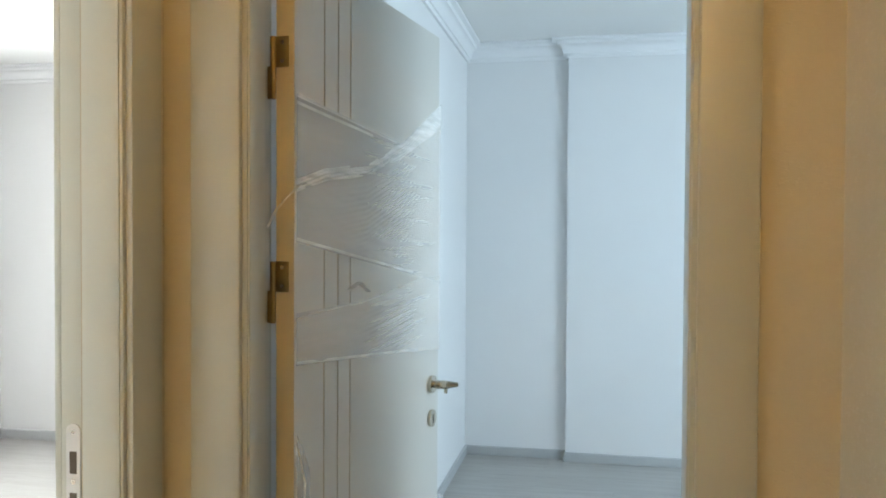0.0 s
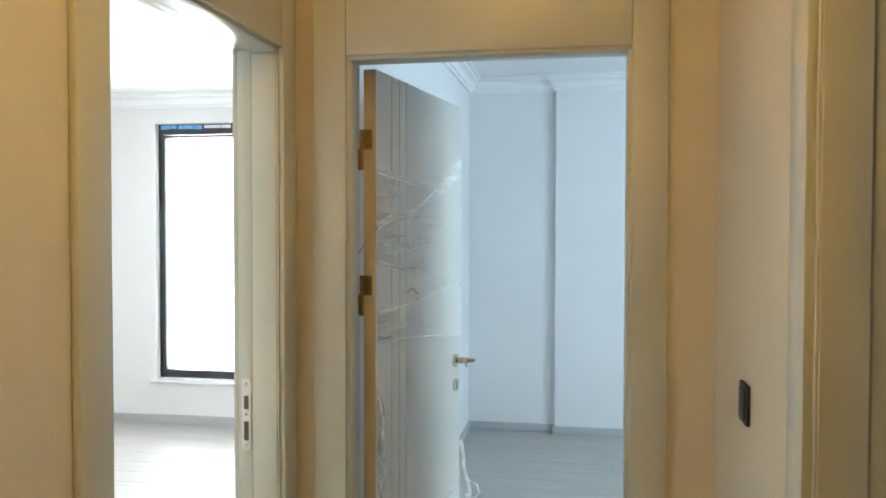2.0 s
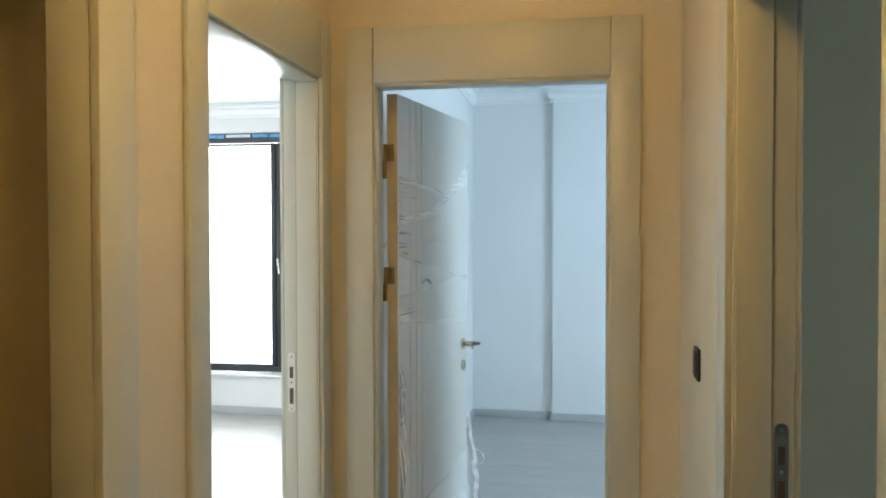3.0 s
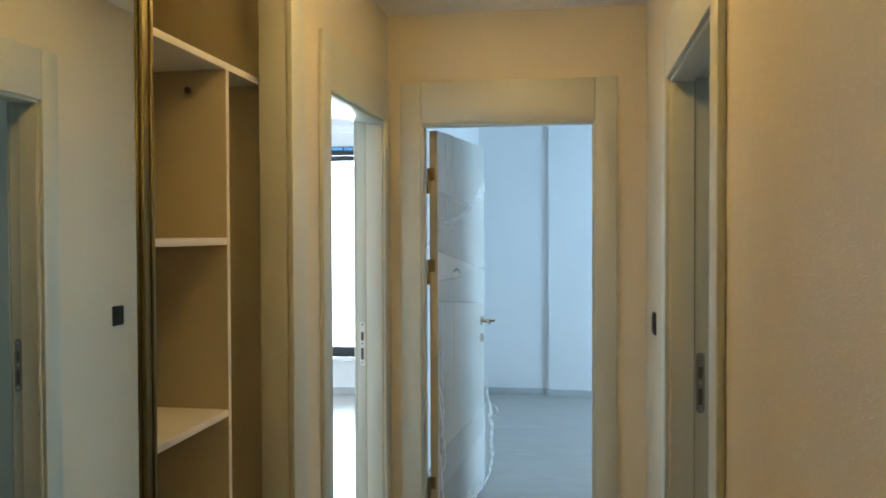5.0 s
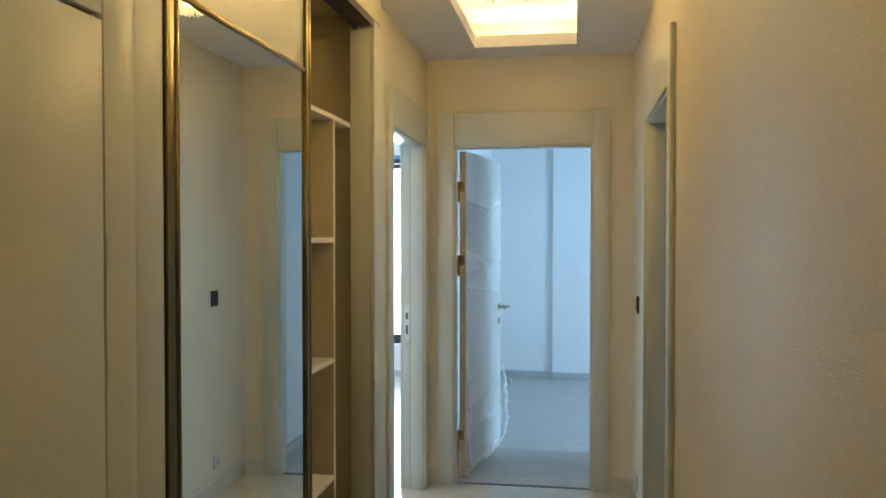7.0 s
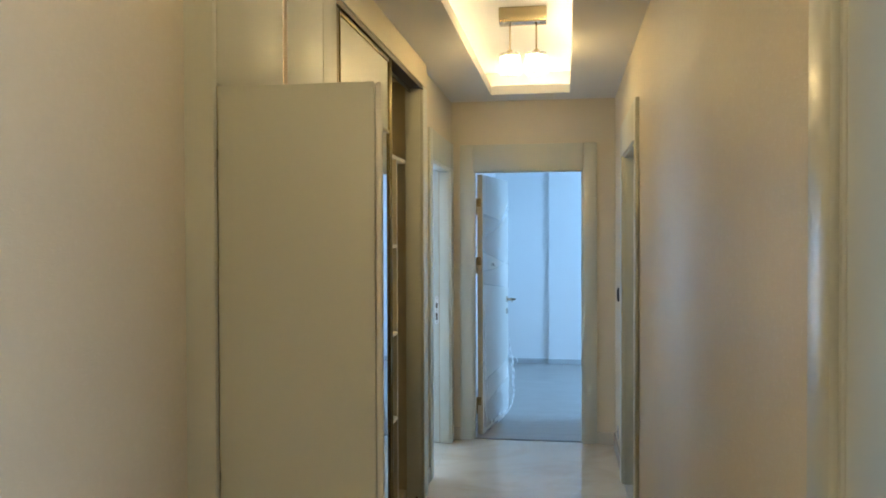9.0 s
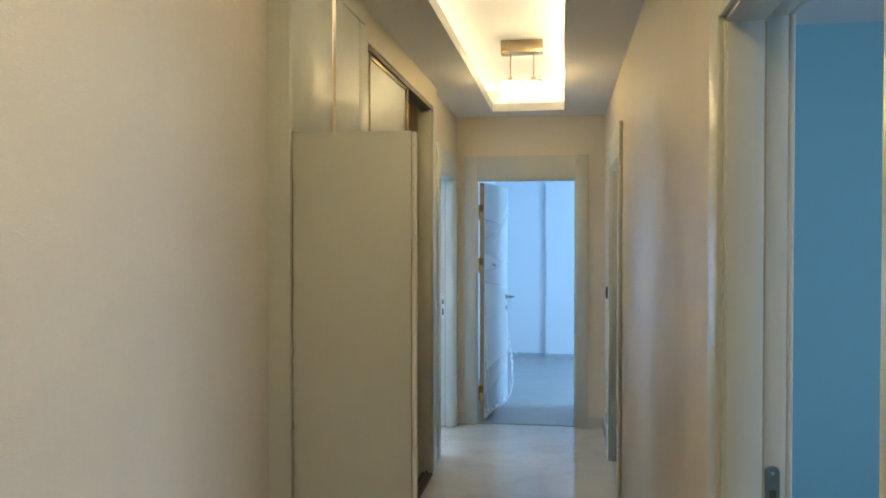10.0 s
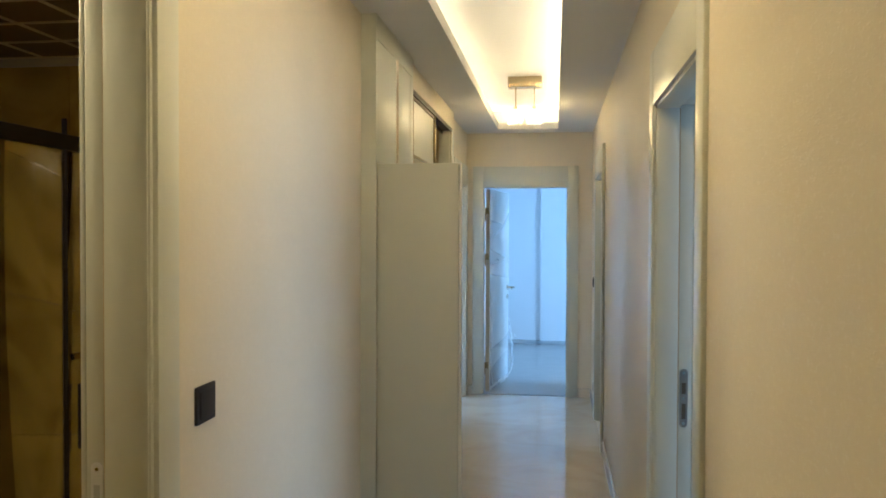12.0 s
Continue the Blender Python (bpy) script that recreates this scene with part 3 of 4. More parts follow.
film_cord("strand", [(0.838, -0.042, 0.15), (0.78, -0.050, 0.10), (0.66, -0.040, 0.055), (0.54, -0.028, 0.035), (0.40, -0.018, 0.028)], 0.013, 17, 3.0, GLINT)
film_cord("strand", [(0.40, -0.018, 0.030), (0.28, -0.020, 0.040), (0.16, -0.014, 0.026), (0.05, -0.016, 0.032)], 0.008, 18, 2.0)
film_cord("strand", [(-0.002, -0.006, 0.76), (0.004, -0.020, 0.70), (0.012, -0.026, 0.63), (0.016, -0.022, 0.55), (0.006, -0.012, 0.50)], 0.0028, 23, 1.0, GLINT)

film_cord("strand", [(-0.006, -0.008, 1.03), (0.010, -0.020, 0.94), (0.002, -0.018, 0.84), (0.014, -0.024, 0.75)], 0.0026, 51, 1.0, GLINT)
film_cord("strand", [(-0.004, -0.008, 0.72), (0.004, -0.018, 0.58), (0.022, -0.026, 0.47), (0.034, -0.028, 0.37), (0.020, -0.018, 0.33)], 0.0028, 53, 1.0, GLINT)
film_cord("strand", [(0.0, -0.008, 0.42), (0.012, -0.018, 0.24), (0.040, -0.024, 0.09), (0.085, -0.020, 0.05)], 0.0026, 55, 1.0, GLINT)

# ---- the wardrobe along the corridor ----
WX = -0.545
WB = -1.215
WT = 2.575
SX_FACE = -0.574


def shelf_unit():
    """The open compartments behind the sliding door, with their end panel and bulkhead."""
    u = thing("shelf_unit", pose(0, 0, 0), "built-in beige shelf unit with open empty compartments", "shelf unit")
    boxes("side_panel", [(WB, -0.684, -1.394, -1.320, 0, WT - 0.1)], CARCASS, u)
    boxes("filler_panel", [(-0.682, SX_FACE - 0.021, -1.436, -1.320, 0, WT - 0.14)], LACQUER, u, 0.001)
    boxes("stile", [(SX_FACE - 0.02, SX_FACE, -1.438, -1.316, 0, WT - 0.14)], LACQUER, u, 0.003)
    boxes("stile", [(SX_FACE - 0.02, SX_FACE, -3.370, -3.215, 0, 2.4355)], LACQUER, u, 0.0025)
    boxes("back_panel", [(WB - 0.012, WB, -3.342, -1.320, 0, WT)], CARCASS, u)
    boxes("bulkhead", [(SX_FACE - 0.02, SX_FACE, -3.370, -1.316, 2.436, WT)], PAPER, u, label="cream papered bulkhead")
    boxes("top_panel", [(WB, SX_FACE - 0.021, -3.342, -1.395, 2.47, 2.488)], CARCASS, u)
    boxes("plinth", [(WB, -0.69, -3.34, -1.395, 0, 0.05)], CARCASS, u)
    boxes("divider", [(WB, -0.69, -1.660, -1.642, 0.05, 1.985)], CARCASS, u, 0.001)
    boxes("divider_edge", [(-0.690, -0.688, -1.660, -1.642, 0.05, 1.985)], SHELF, u, label="pale edge band")
    boxes("shelf", [(WB, -0.688, -3.34, -1.395, 1.985, 2.005)], SHELF, u, 0.001)
    for z in (1.512, 1.026, 0.55):
        boxes("shelf", [(WB, -0.688, -3.34, -1.661, z - 0.02, z)], SHELF, u, 0.001)
    bm = bmesh.new()
    tube(bm, (-0.80, -1.6605, 1.93), (-0.80, -1.672, 1.93), 0.008, 12)
    part("shelf_pin", bm, SLOT, u)
    return u


shelf_unit()


def wardrobe_frame():
    w = thing("wardrobe", pose(0, 0, 0), "built-in cream wardrobe with one hinged door open", "wardrobe")
    boxes("side_panel", [(WB, WX, -4.312, -4.292, 0, WT)], LACQUER, w, 0.002)
    boxes("back_panel", [(WB - 0.012, WB, -4.312, -3.362, 0, WT)], CARCASS, w)
    boxes("partition", [(WB, -0.64, -3.36, -3.344, 0, WT - 0.1)], CARCASS, w)
    boxes("stile", [(WX - 0.02, WX, -3.470, -3.372, 0, WT - 0.112)], LACQUER, w, 0.0025)
    boxes("top_rail", [(WX - 0.02, WX, -4.290, -3.372, WT - 0.108, WT)], LACQUER, w, 0.002)
    boxes("top_panel", [(WB, SX_FACE - 0.021, -4.292, -3.362, 2.47, 2.488)], CARCASS, w)
    boxes("plinth", [(WX - 0.05, WX - 0.03, -4.29, -3.372, 0.0, 0.07)], CARCASS, w)
    # hinged doors
    for y0, y1 in ((-4.287, -3.846), (-3.842, -3.474)):
        boxes("upper_door", [(WX - 0.018, WX, y0, y1, 1.912, WT - 0.112)], LACQUER, w, 0.004)
    bm = bmesh.new()
    tube(bm, (WX - 0.004, -3.844, 1.914), (WX - 0.004, -3.844, WT - 0.114), 0.013, 24)
    part("edge_trim", bm, POLISHED, w, "polished pale metal edge trim")
    boxes("lower_door", [(WX - 0.018, WX, -3.842, -3.474, 0.075, 1.904)], LACQUER, w, 0.004)
    d = boxes("open_door", [(WX + 0.002, -0.174, -4.297, -4.278, 0.075, 1.904)], LACQUER, w, 0.004, "cream door standing open at a right angle")
    boxes("edge_strip", [(-0.1738, -0.157, -4.2965, -4.2785, 0.076, 1.903)], GLOSSY, d, 0.008)
    for z in (0.25, 1.0, 1.75):
        bm = bmesh.new()
        tube(bm, (WX + 0.03, -4.2779, z), (WX + 0.03, -4.268, z), 0.017, 16)
        box(bm, WX - 0.03, WX + 0.03, -4.276, -4.264, z - 0.012, z + 0.012, 0.003)
        part("cup_hinge", bm, NICKEL, d)
    return w


wardrobe_frame()


def sliding_door():
    s = thing("sliding_mirror_door", pose(0, 0, 0), "sliding wardrobe door with bronze frame and tall mirror", "mirror door")
    y0, y1, z1 = -3.178, -2.232, 2.412
    for a, b in ((y0, y0 + 0.060), (y1 - 0.045, y1)):
        bm = bmesh.new()
        box(bm, -0.640, -0.596, a, b, 0.03, z1, 0.004)
        box(bm, -0.596, -0.586, a, a + 0.012, 0.03, z1, 0.004)
        box(bm, -0.596, -0.590, a + 0.014, b - 0.014, 0.03, z1, 0.002)
        box(bm, -0.596, -0.586, b - 0.012, b, 0.03, z1, 0.004)
        part("grip_profile", bm, BRONZE, s)
    boxes("rail", [(-0.640, -0.590, y0 + 0.060, y1 - 0.045, 2.050, 2.066)], BRONZE, s, 0.003)
    boxes("rail", [(-0.640, -0.590, y0 + 0.060, y1 - 0.045, 2.392, 2.412)], BRONZE, s, 0.003)
    boxes("rail", [(-0.640, -0.590, y0 + 0.060, y1 - 0.045, 0.03, 0.075)], BRONZE, s, 0.003)
    boxes("mirror", [(-0.604, -0.596, y0 + 0.05, y1 - 0.04, 0.075, 2.050)], MIRROR, s, label="clear silvered mirror")
    boxes("panel", [(-0.640, -0.598, y0 + 0.05, y1 - 0.04, 2.066, 2.392)], LACQUER, s)
    return s


sliding_door()
tr = thing("sliding_track", pose(0, 0, 0), "dark bronze double track of the sliding door", "track")
boxes("top_track", [(-0.655, SX_FACE - 0.003, -3.213, -1.440, 2.418, 2.434), (-0.655, -0.650, -3.213, -1.440, 2.395, 2.418), (-0.581, -0.577, -3.213, -1.440, 2.408, 2.418)], TRACK, tr)
boxes("floor_track", [(-0.655, SX_FACE - 0.004, -3.213, -1.440, 0.0, 0.012), (-0.625, -0.615, -3.213, -1.440, 0.012, 0.026)], TRACK, tr)


# ---- lamp ----
def pendant():
    y = -1.69
    p = thing("ceiling_lamp", pose(0.018, y, 2.785), "gold ceiling lamp with two lit crystal shades", "ceiling lamp")
    boxes("mount", [(-0.128, 0.128, -0.04, 0.04, -0.082, -0.001)], GOLD, p, 0.003)
    boxes("mirror_plate", [(-0.126, 0.126, -0.038, 0.038, -0.086, -0.0825)], CHROME, p, 0.001)
    for x in (-0.070, 0.072):
        bm = bmesh.new()
        tube(bm, (x, 0, -0.086), (x, 0, -0.235), 0.005, 12)
        tube(bm, (x, 0, -0.225), (x, 0, -0.250), 0.014, 16, 0.020)
        rod = part("rod", bm, GOLD, p)
        bm = bmesh.new()
        tube(bm, (x, 0, -0.250), (x, 0, -0.258), 0.056, 24)
        shade = part("shade", bm, CHROME, p, "ring of clear crystal drops")
        for k in range(18):
            a = 2 * math.pi * k / 18
            bm = bmesh.new()
            cx, cy = x + 0.050 * math.cos(a), 0.050 * math.sin(a)
            tube(bm, (cx, cy, -0.258), (cx, cy, -0.345), 0.009, 6)
            tube(bm, (cx, cy, -0.345), (cx, cy, -0.360), 0.009, 6, 0.003)
            part("crystal", bm, CRYSTAL, shade)
        for k in range(12):
            a = 2 * math.pi * (k + 0.5) / 12
            bm = bmesh.new()
            bmesh.ops.create_uvsphere(bm, u_segments=8, v_segments=6, radius=0.009, matrix=Matrix.Translation((x + 0.048 * math.cos(a), 0.048 * math.sin(a), -0.250)))
            part("bead", bm, CRYSTAL, shade)
        bm = bmesh.new()
        bmesh.ops.create_uvsphere(bm, u_segments=16, v_segments=10, radius=0.030, matrix=Matrix.Translation((x, 0, -0.300)))
        part("bulb", bm, GLOW, rod, "glowing warm bulb")
    for x in (-0.10, 0.10):
        bm = bmesh.new()
        bmesh.ops.create_uvsphere(bm, u_segments=12, v_segments=8, radius=0.007, matrix=Matrix.Translation((x, -0.030, -0.088)))
        part("cap_nut", bm, CHROME, p)

    return p


lamp = pendant()
# Second lamp is an unseen addition that warms the near walls.
copy_thing(lamp, pose(0.018, -6.0, 2.785))


# ---- switches and sockets ----
def switch(m, label, w=0.082, h=0.086, mat=BLACK, name="light_switch", category="switch"):
    """A plate in local x (along the wall) and z, y out of the wall."""
    s = thing(name, m, label, category, "wall plates")
    boxes("plate", [(-w / 2, w / 2, 0.0, 0.009, -h / 2, h / 2)], mat, s, 0.002)
    if category == "switch":
        boxes("rocker", [(-w / 2 + 0.012, w / 2 - 0.012, 0.0092, 0.0125, -h / 2 + 0.012, h / 2 - 0.012)], mat, s, 0.0015)
    else:
        bm = bmesh.new()
        tube(bm, (0, 0.0092, 0), (0, 0.0102, 0), 0.021, 24)
        well = part("well", bm, SKIRT, s)
        for x in (-0.0095, 0.0095):
            bm = bmesh.new()
            tube(bm, (x, 0.0102, 0), (x, 0.0106, 0), 0.003, 10)
            part("pin_hole", bm, SLOT, well)
    return s


switch(pose(XR, -0.405, 1.148, 0, 0, 90), "dark square light switch on papered wall", 0.082, 0.09)
switch(pose(XL, -5.940, 1.165, 0, 0, -90), "black square light switch beside the bathroom door", 0.105, 0.093)
switch(pose(XR, -0.385, 0.19, 0, 0, 90), "pale grey wall socket low on papered wall", 0.08, 0.08, GREYPLASTIC, "wall_socket", "socket")


# ---- skirting ----
def skirting(name, runs, mat, high, label, thick=0.012):
    bm = bmesh.new()
    for r in runs:
        sweep(bm, r, [(0, 0.001), (thick, 0.001), (thick, high - 0.006), (thick - 0.005, high), (0, high)])
    return tagged(part(name, bm, mat), label, "skirting", kind="structure")


skirting("baseboard_corridor", [[(XR, -0.84), (XR, 0.018), (0.476, 0.018)], [(XR, -4.785), (XR, -1.955)], [(XR, NEAR), (XR, -5.875)], [(-0.552, 0.018), (XL, 0.018), (XL, -0.016)], [(XL, -1.062), (XL, -1.33)], [(XL, -4.313), (XL, -6.098)], [(XL, -7.162), (XL, NEAR)]], SKIRT_TILE, 0.09, "cream stone skirting along the corridor")

# ---- the end room ----
EX0, EX1, EY1, EZ = -0.610, 3.20, 3.757, 2.665
wall("wall_room_west", "y", EX0 - 0.145, EX0, 0.158, 3.97, 0, TOP, [], ROOM_WALL, "white wall behind the open door")
wall("wall_room_north", "x", EY1, EY1 + 0.14, EX0, EX1 + 0.2, 0, TOP, [], ROOM_WALL, "pale grey back wall of the end room")
wall("wall_room_east", "y", EX1, EX1 + 0.2, 0.158, EY1, 0, TOP, [(0.94, 2.16, 0.6, 2.4)], ROOM_WALL, "white wall with a window")
boxes("column", [(0.045, 1.10, 3.706, EY1, 0, TOP)], ROOM_WALL)
tagged(bpy.data.objects["column"], "flat pale wall pier in the end room", "pier", kind="structure")
boxes("wall_entry", [(0.50, EX1, 0.162, 0.85, 0, TOP)], ROOM_WALL)
tagged(bpy.data.objects["wall_entry"], "white wall block beside the room's entry", "wall", kind="structure")
boxes("ceiling_room", [(EX0, EX1, 0.158, EY1, EZ, EZ + 0.05)], CEILING)
tagged(bpy.data.objects["ceiling_room"], "white plain ceiling of the end room", "ceiling", kind="structure")
ROUND_E = [(EX0, 0.158), (0.50, 0.158), (0.50, 0.85), (EX1, 0.85), (EX1, EY1), (1.10, EY1), (1.10, 3.706), (0.045, 3.706), (0.045, EY1), (EX0, EY1)]


def crown(name, ring, top, label, h=0.112, out=0.10):
    prof = [(0, top - h), (0.016, top - h), (0.020, top - h + 0.018), (0.030, top - h + 0.022), (0.040, top - h + 0.050), (0.062, top - h + 0.074), (0.070, top - h + 0.076), (0.076, top - h + 0.090), (out, top - 0.012), (out, top - 0.001), (0, top - 0.001)]
    bm = bmesh.new()
    sweep(bm, ring, prof, True)
    return tagged(part(name, bm, PLASTER), label, "cornice", kind="structure")


crown("crown_room", ROUND_E, EZ, "white stepped plaster cornice round the end room")
skirting("baseboard_room", [[(-0.56, 0.158), (EX0, 0.158)][::-1], [(0.50, 0.17), (0.50, 0.85), (EX1, 0.85), (EX1, EY1), (1.10, EY1), (1.10, 3.706), (0.045, 3.706), (0.045, EY1), (EX0, EY1), (EX0, 0.16)]], SKIRT, 0.058, "grey-white skirting of the end room", 0.014)

# ---- the bright room ----
LX0, LX1, LY0, LY1, LZ = -3.86, XL - TH, -1.18, 3.50, 2.575
wall("wall_bright_north", "x", LY1, LY1 + 0.25, LX0 - 0.2, LX1, 0, TOP, [(-3.06, -1.30, 0.335, 2.345)], ROOM_WALL, "white wall with a tall window")
# The opening is made up, only to admit the added west fill.
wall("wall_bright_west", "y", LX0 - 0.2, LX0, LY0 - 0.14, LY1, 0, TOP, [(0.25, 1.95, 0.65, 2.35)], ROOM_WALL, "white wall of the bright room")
wall("wall_bright_south", "x", LY0 - 0.14, LY0, LX0, LX1, 0, TOP, [], ROOM_WALL, "white wall of the bright room behind the wardrobe")
boxes("ceiling_bright", [(LX0, LX1, LY0, LY1, LZ, LZ + 0.05)], CEILING)
tagged(bpy.data.objects["ceiling_bright"], "white plain ceiling of the bright room", "ceiling", kind="structure")
crown("crown_bright", [(LX0, LY0), (LX1, LY0), (LX1, LY1), (LX0, LY1)], LZ, "white plaster cornice of the bright room")
skirting("baseboard_bright", [[(LX1, -0.016), (LX1, LY1), (LX0, LY1), (LX0, LY0), (LX1, LY0), (LX1, -1.07)]], SKIRT, 0.065, "grey-white skirting of the bright room", 0.014)


def window():
    w = thing("window_1", pose(0, 0, 0), "tall anthracite window with film still on its frame", "window", kind="structure")
    y0, y1 = LY1 + 0.06, LY1 + 0.125
    x0, x1, z0, z1 = -3.06, -1.30, 0.345, 2.345
    boxes("window_frame", [(x0, x0 + 0.036, y0, y1, z0, z1), (x1 - 0.045, x1, y0, y1, z0, z1), (x0 + 0.036, x1 - 0.045, y0, y1, z1 - 0.080, z1), (x0 + 0.036, x1 - 0.045, y0, y1, z0, z0 + 0.045)], ANTHRACITE, w, 0.003)
    boxes("mullion", [(-2.235, -2.175, y0, y1, z0 + 0.046, z1 - 0.086)], ANTHRACITE, w, 0.003)
    for a, b in ((x0 + 0.038, -2.237), (-2.173, x1 - 0.047)):
        s0, s1 = z0 + 0.047, z1 - 0.087
        k = 0.018 if a < -2.5 else 0.05
        sash = boxes("sash", [(a, a + k, y0 - 0.012, y1 - 0.01, s0, s1), (b - k - 0.02, b, y0 - 0.012, y1 - 0.01, s0, s1), (a + k, b - k - 0.02, y0 - 0.012, y1 - 0.01, s1 - k, s1), (a + k, b - k - 0.02, y0 - 0.012, y1 - 0.01, s0, s0 + k)], ANTHRACITE, w, 0.003)
        pane = boxes("pane", [(a + k - 0.004, b - k - 0.016, y0 + 0.02, y0 + 0.026, s0 + k - 0.004, s1 - k + 0.004)], GLASS, sash)
        pane.visible_shadow = False
    bm = bmesh.new()
    tube(bm, (-2.205, y0, 1.29), (-2.205, y0 - 0.05, 1.29), 0.009, 12)
    tube(bm, (-2.205, y0 - 0.05, 1.30), (-2.190, y0 - 0.05, 1.17), 0.010, 12, 0.007)
    part("handle", bm, CHROME, w, "pale lever handle")
    rnd = random.Random(4)
    at = x0 + 0.02
    while at < x1 - 0.1:
        n = at + rnd.uniform(0.05, 0.15)
        mat = BLUEFILM if rnd.random() < 0.62 else WHITEFILM
        boxes("protective_film", [(at, min(n, x1), y0 - 0.002, y0 - 0.0008, z1 - 0.036 + rnd.uniform(-0.006, 0.006), z1 - 0.008)], mat, w)
        at = n + rnd.uniform(0.0, 0.02)
    boxes("window_sill", [(x0 - 0.04, x1 + 0.04, LY1 - 0.035, y0, 0.315, 0.334)], SILL, w, 0.004)


window()
bm = bmesh.new()
for k in range(24):
    a, b = k / 24, (k + 1) / 24
    f = lambda q: (0.016 * math.sin(q * 9) * q, 0.012 * math.sin(q * 6), -0.34 * q)
    tube(bm, f(a), f(b), 0.003, 8)
for k in range(10):
    a, b = k / 10, (k + 1) / 10
    g = lambda q: (0.02 * math.sin(q * 4), 0.0, -0.20 - 0.11 * q)
    tube(bm, g(a), g(b), 0.0025, 8)
wire = thing("hanging_wire", pose(-2.03, 0.94, LZ), "loose dark wires hanging from the ceiling", "wire")
part("cable", bm, BLACK, wire)
boxes("connector", [(-0.012, 0.014, -0.01, 0.01, -0.36, -0.335)], BLACK, wire, 0.003)

bm = bmesh.new()
box(bm, -6.0, 1.5, 6.0, 6.02, -1.0, 5.0)
tagged(part("backdrop", bm, emitter("bright overcast sky", (0.86, 0.95, 1.0), 5.0)), "plain white sky beyond the window", "sky", kind="structure")

# ---- the side rooms ----
SX = 3.60
wall("wall_side_east", "y", SX, SX + 0.2, -8.14, 0.018, 0, TOP, [(-6.55, -4.65, 0.75, 2.25), (-1.8, -0.6, 0.8, 2.2)], ROOM_WALL, "white outer wall of the side rooms")
wall("wall_side_partition", "x", -2.58, -2.46, XR + TH, SX, 0, TOP, [], COOL_LIT_WALL, "blue-tinted partition between the side rooms, cool daylight painted in")
wall("wall_side_south", "x", -8.14, -8.0, XR + TH, SX, 0, TOP, [], COOL_LIT_WALL, "blue-tinted wall of the side room, cool daylight painted in")
boxes("ceiling_side", [(XR + TH, SX, -8.0, 0.018, 2.60, 2.65)], CEILING)
tagged(bpy.data.objects["ceiling_side"], "white plain ceiling of the side rooms", "ceiling", kind="structure")
skirting("baseboard_side", [[(SX, -8.0), (SX, -2.58), (XR + TH, -2.58), (XR + TH, -4.78)], [(SX, -2.46), (SX, 0.018), (XR + TH, 0.018), (XR + TH, -0.83)], [(XR + TH, -2.46), (SX, -2.46)]], SKIRT, 0.09, "grey-white skirting of the side rooms", 0.014)


# ---- the bathroom ----
BX0, BX1, BY0, BY1 = -2.85, XL - 0.15, -7.70, -4.45
BN, BA = -4.20, -1.35
wall("wall_bath_north", "x", BN, BN + 0.10, BX0, BA + 0.10, 0, TOP, [], GROUT, "wall behind gold-brown bathroom tiles")
wall("wall_bath_return", "y", BA, BA + 0.10, BY1, BN, 0, TOP, [], GOLDSTONE, "gold-brown tiled return of the shower")
wall("wall_bath_inner", "x", BY1, BY1 + 0.12, BA + 0.10, BX1, 0, TOP, [], GOLDSTONE, "gold-brown tiled bathroom wall behind the wardrobe")
wall("wall_bath_west", "y", BX0 - 0.14, BX0, BY0, BN + 0.10, 0, TOP, [], GROUT, "wall behind gold-brown shower tiles")
wall("wall_bath_south", "x", BY0 - 0.12, BY0, BX0, BX1, 0, TOP, [], GOLDSTONE, "gold-brown tiled bathroom wall")
BZ = 2.45
bm = bmesh.new()
box(bm, BX0, BX1, BY0, BY1, BZ, BZ + 0.02)
box(bm, BX0, BA, BY1, BN, BZ, BZ + 0.02)
tagged(part("ceiling_bath", bm, PANEL), "brown suspended ceiling with pale grid", "ceiling", kind="structure")
bm = bmesh.new()
x = BX0
while x < BX1:
    box(bm, x, x + 0.018, BY0, BN if x < BA - 0.02 else BY1, BZ - 0.006, BZ - 0.001)
    x += 0.30
y = BN
while y > BY0:
    box(bm, BX0, BX1 if y < BY1 else BA, y - 0.018, y, BZ - 0.0075, BZ - 0.002)
    y -= 0.30
tagged(part("ceiling_grid", bm, GRID), "pale grid lines of the bathroom ceiling", "ceiling grid", kind="structure")
spot = thing("ceiling_spot", pose(-1.45, -6.3, BZ - 0.008), "small round warm ceiling light of the bathroom", "ceiling light")
bm = bmesh.new()
tube(bm, (0, 0, 0), (0, 0, -0.012), 0.085, 28)
part("rim", bm, NICKEL, spot)
bm = bmesh.new()
tube(bm, (0, 0, -0.0122), (0, 0, -0.015), 0.070, 28)
part("diffuser", bm, emitter("warm spot", (1.0, 0.72, 0.30), 500.0), spot, "glowing diffuser")
sh = thing("shower_screen", pose(-2.02, 0, 0), "sliding glass shower screen with dark top rail", "shower screen")
boxes("top_rail", [(-0.02, 0.02, -6.6, BN - 0.002, 1.975, 2.045)], BLACK, sh, 0.004)
boxes("glass_panel", [(-0.004, 0.004, -6.6, -4.38, 0.02, 1.975)], SHOWER, sh, 0.001)
boxes("edge_profile", [(-0.010, 0.010, -4.378, -4.362, 0.02, 2.12)], BLACK, sh, 0.002)
boxes("glass_panel", [(-0.024, -0.016, -4.50, BN - 0.002, 0.02, 1.975)], SHOWER, sh, 0.001)
boxes("grip", [(0.006, 0.03, -4.345, -4.29, 0.985, 1.015)], GOLD, sh, 0.003, "small gold grip")
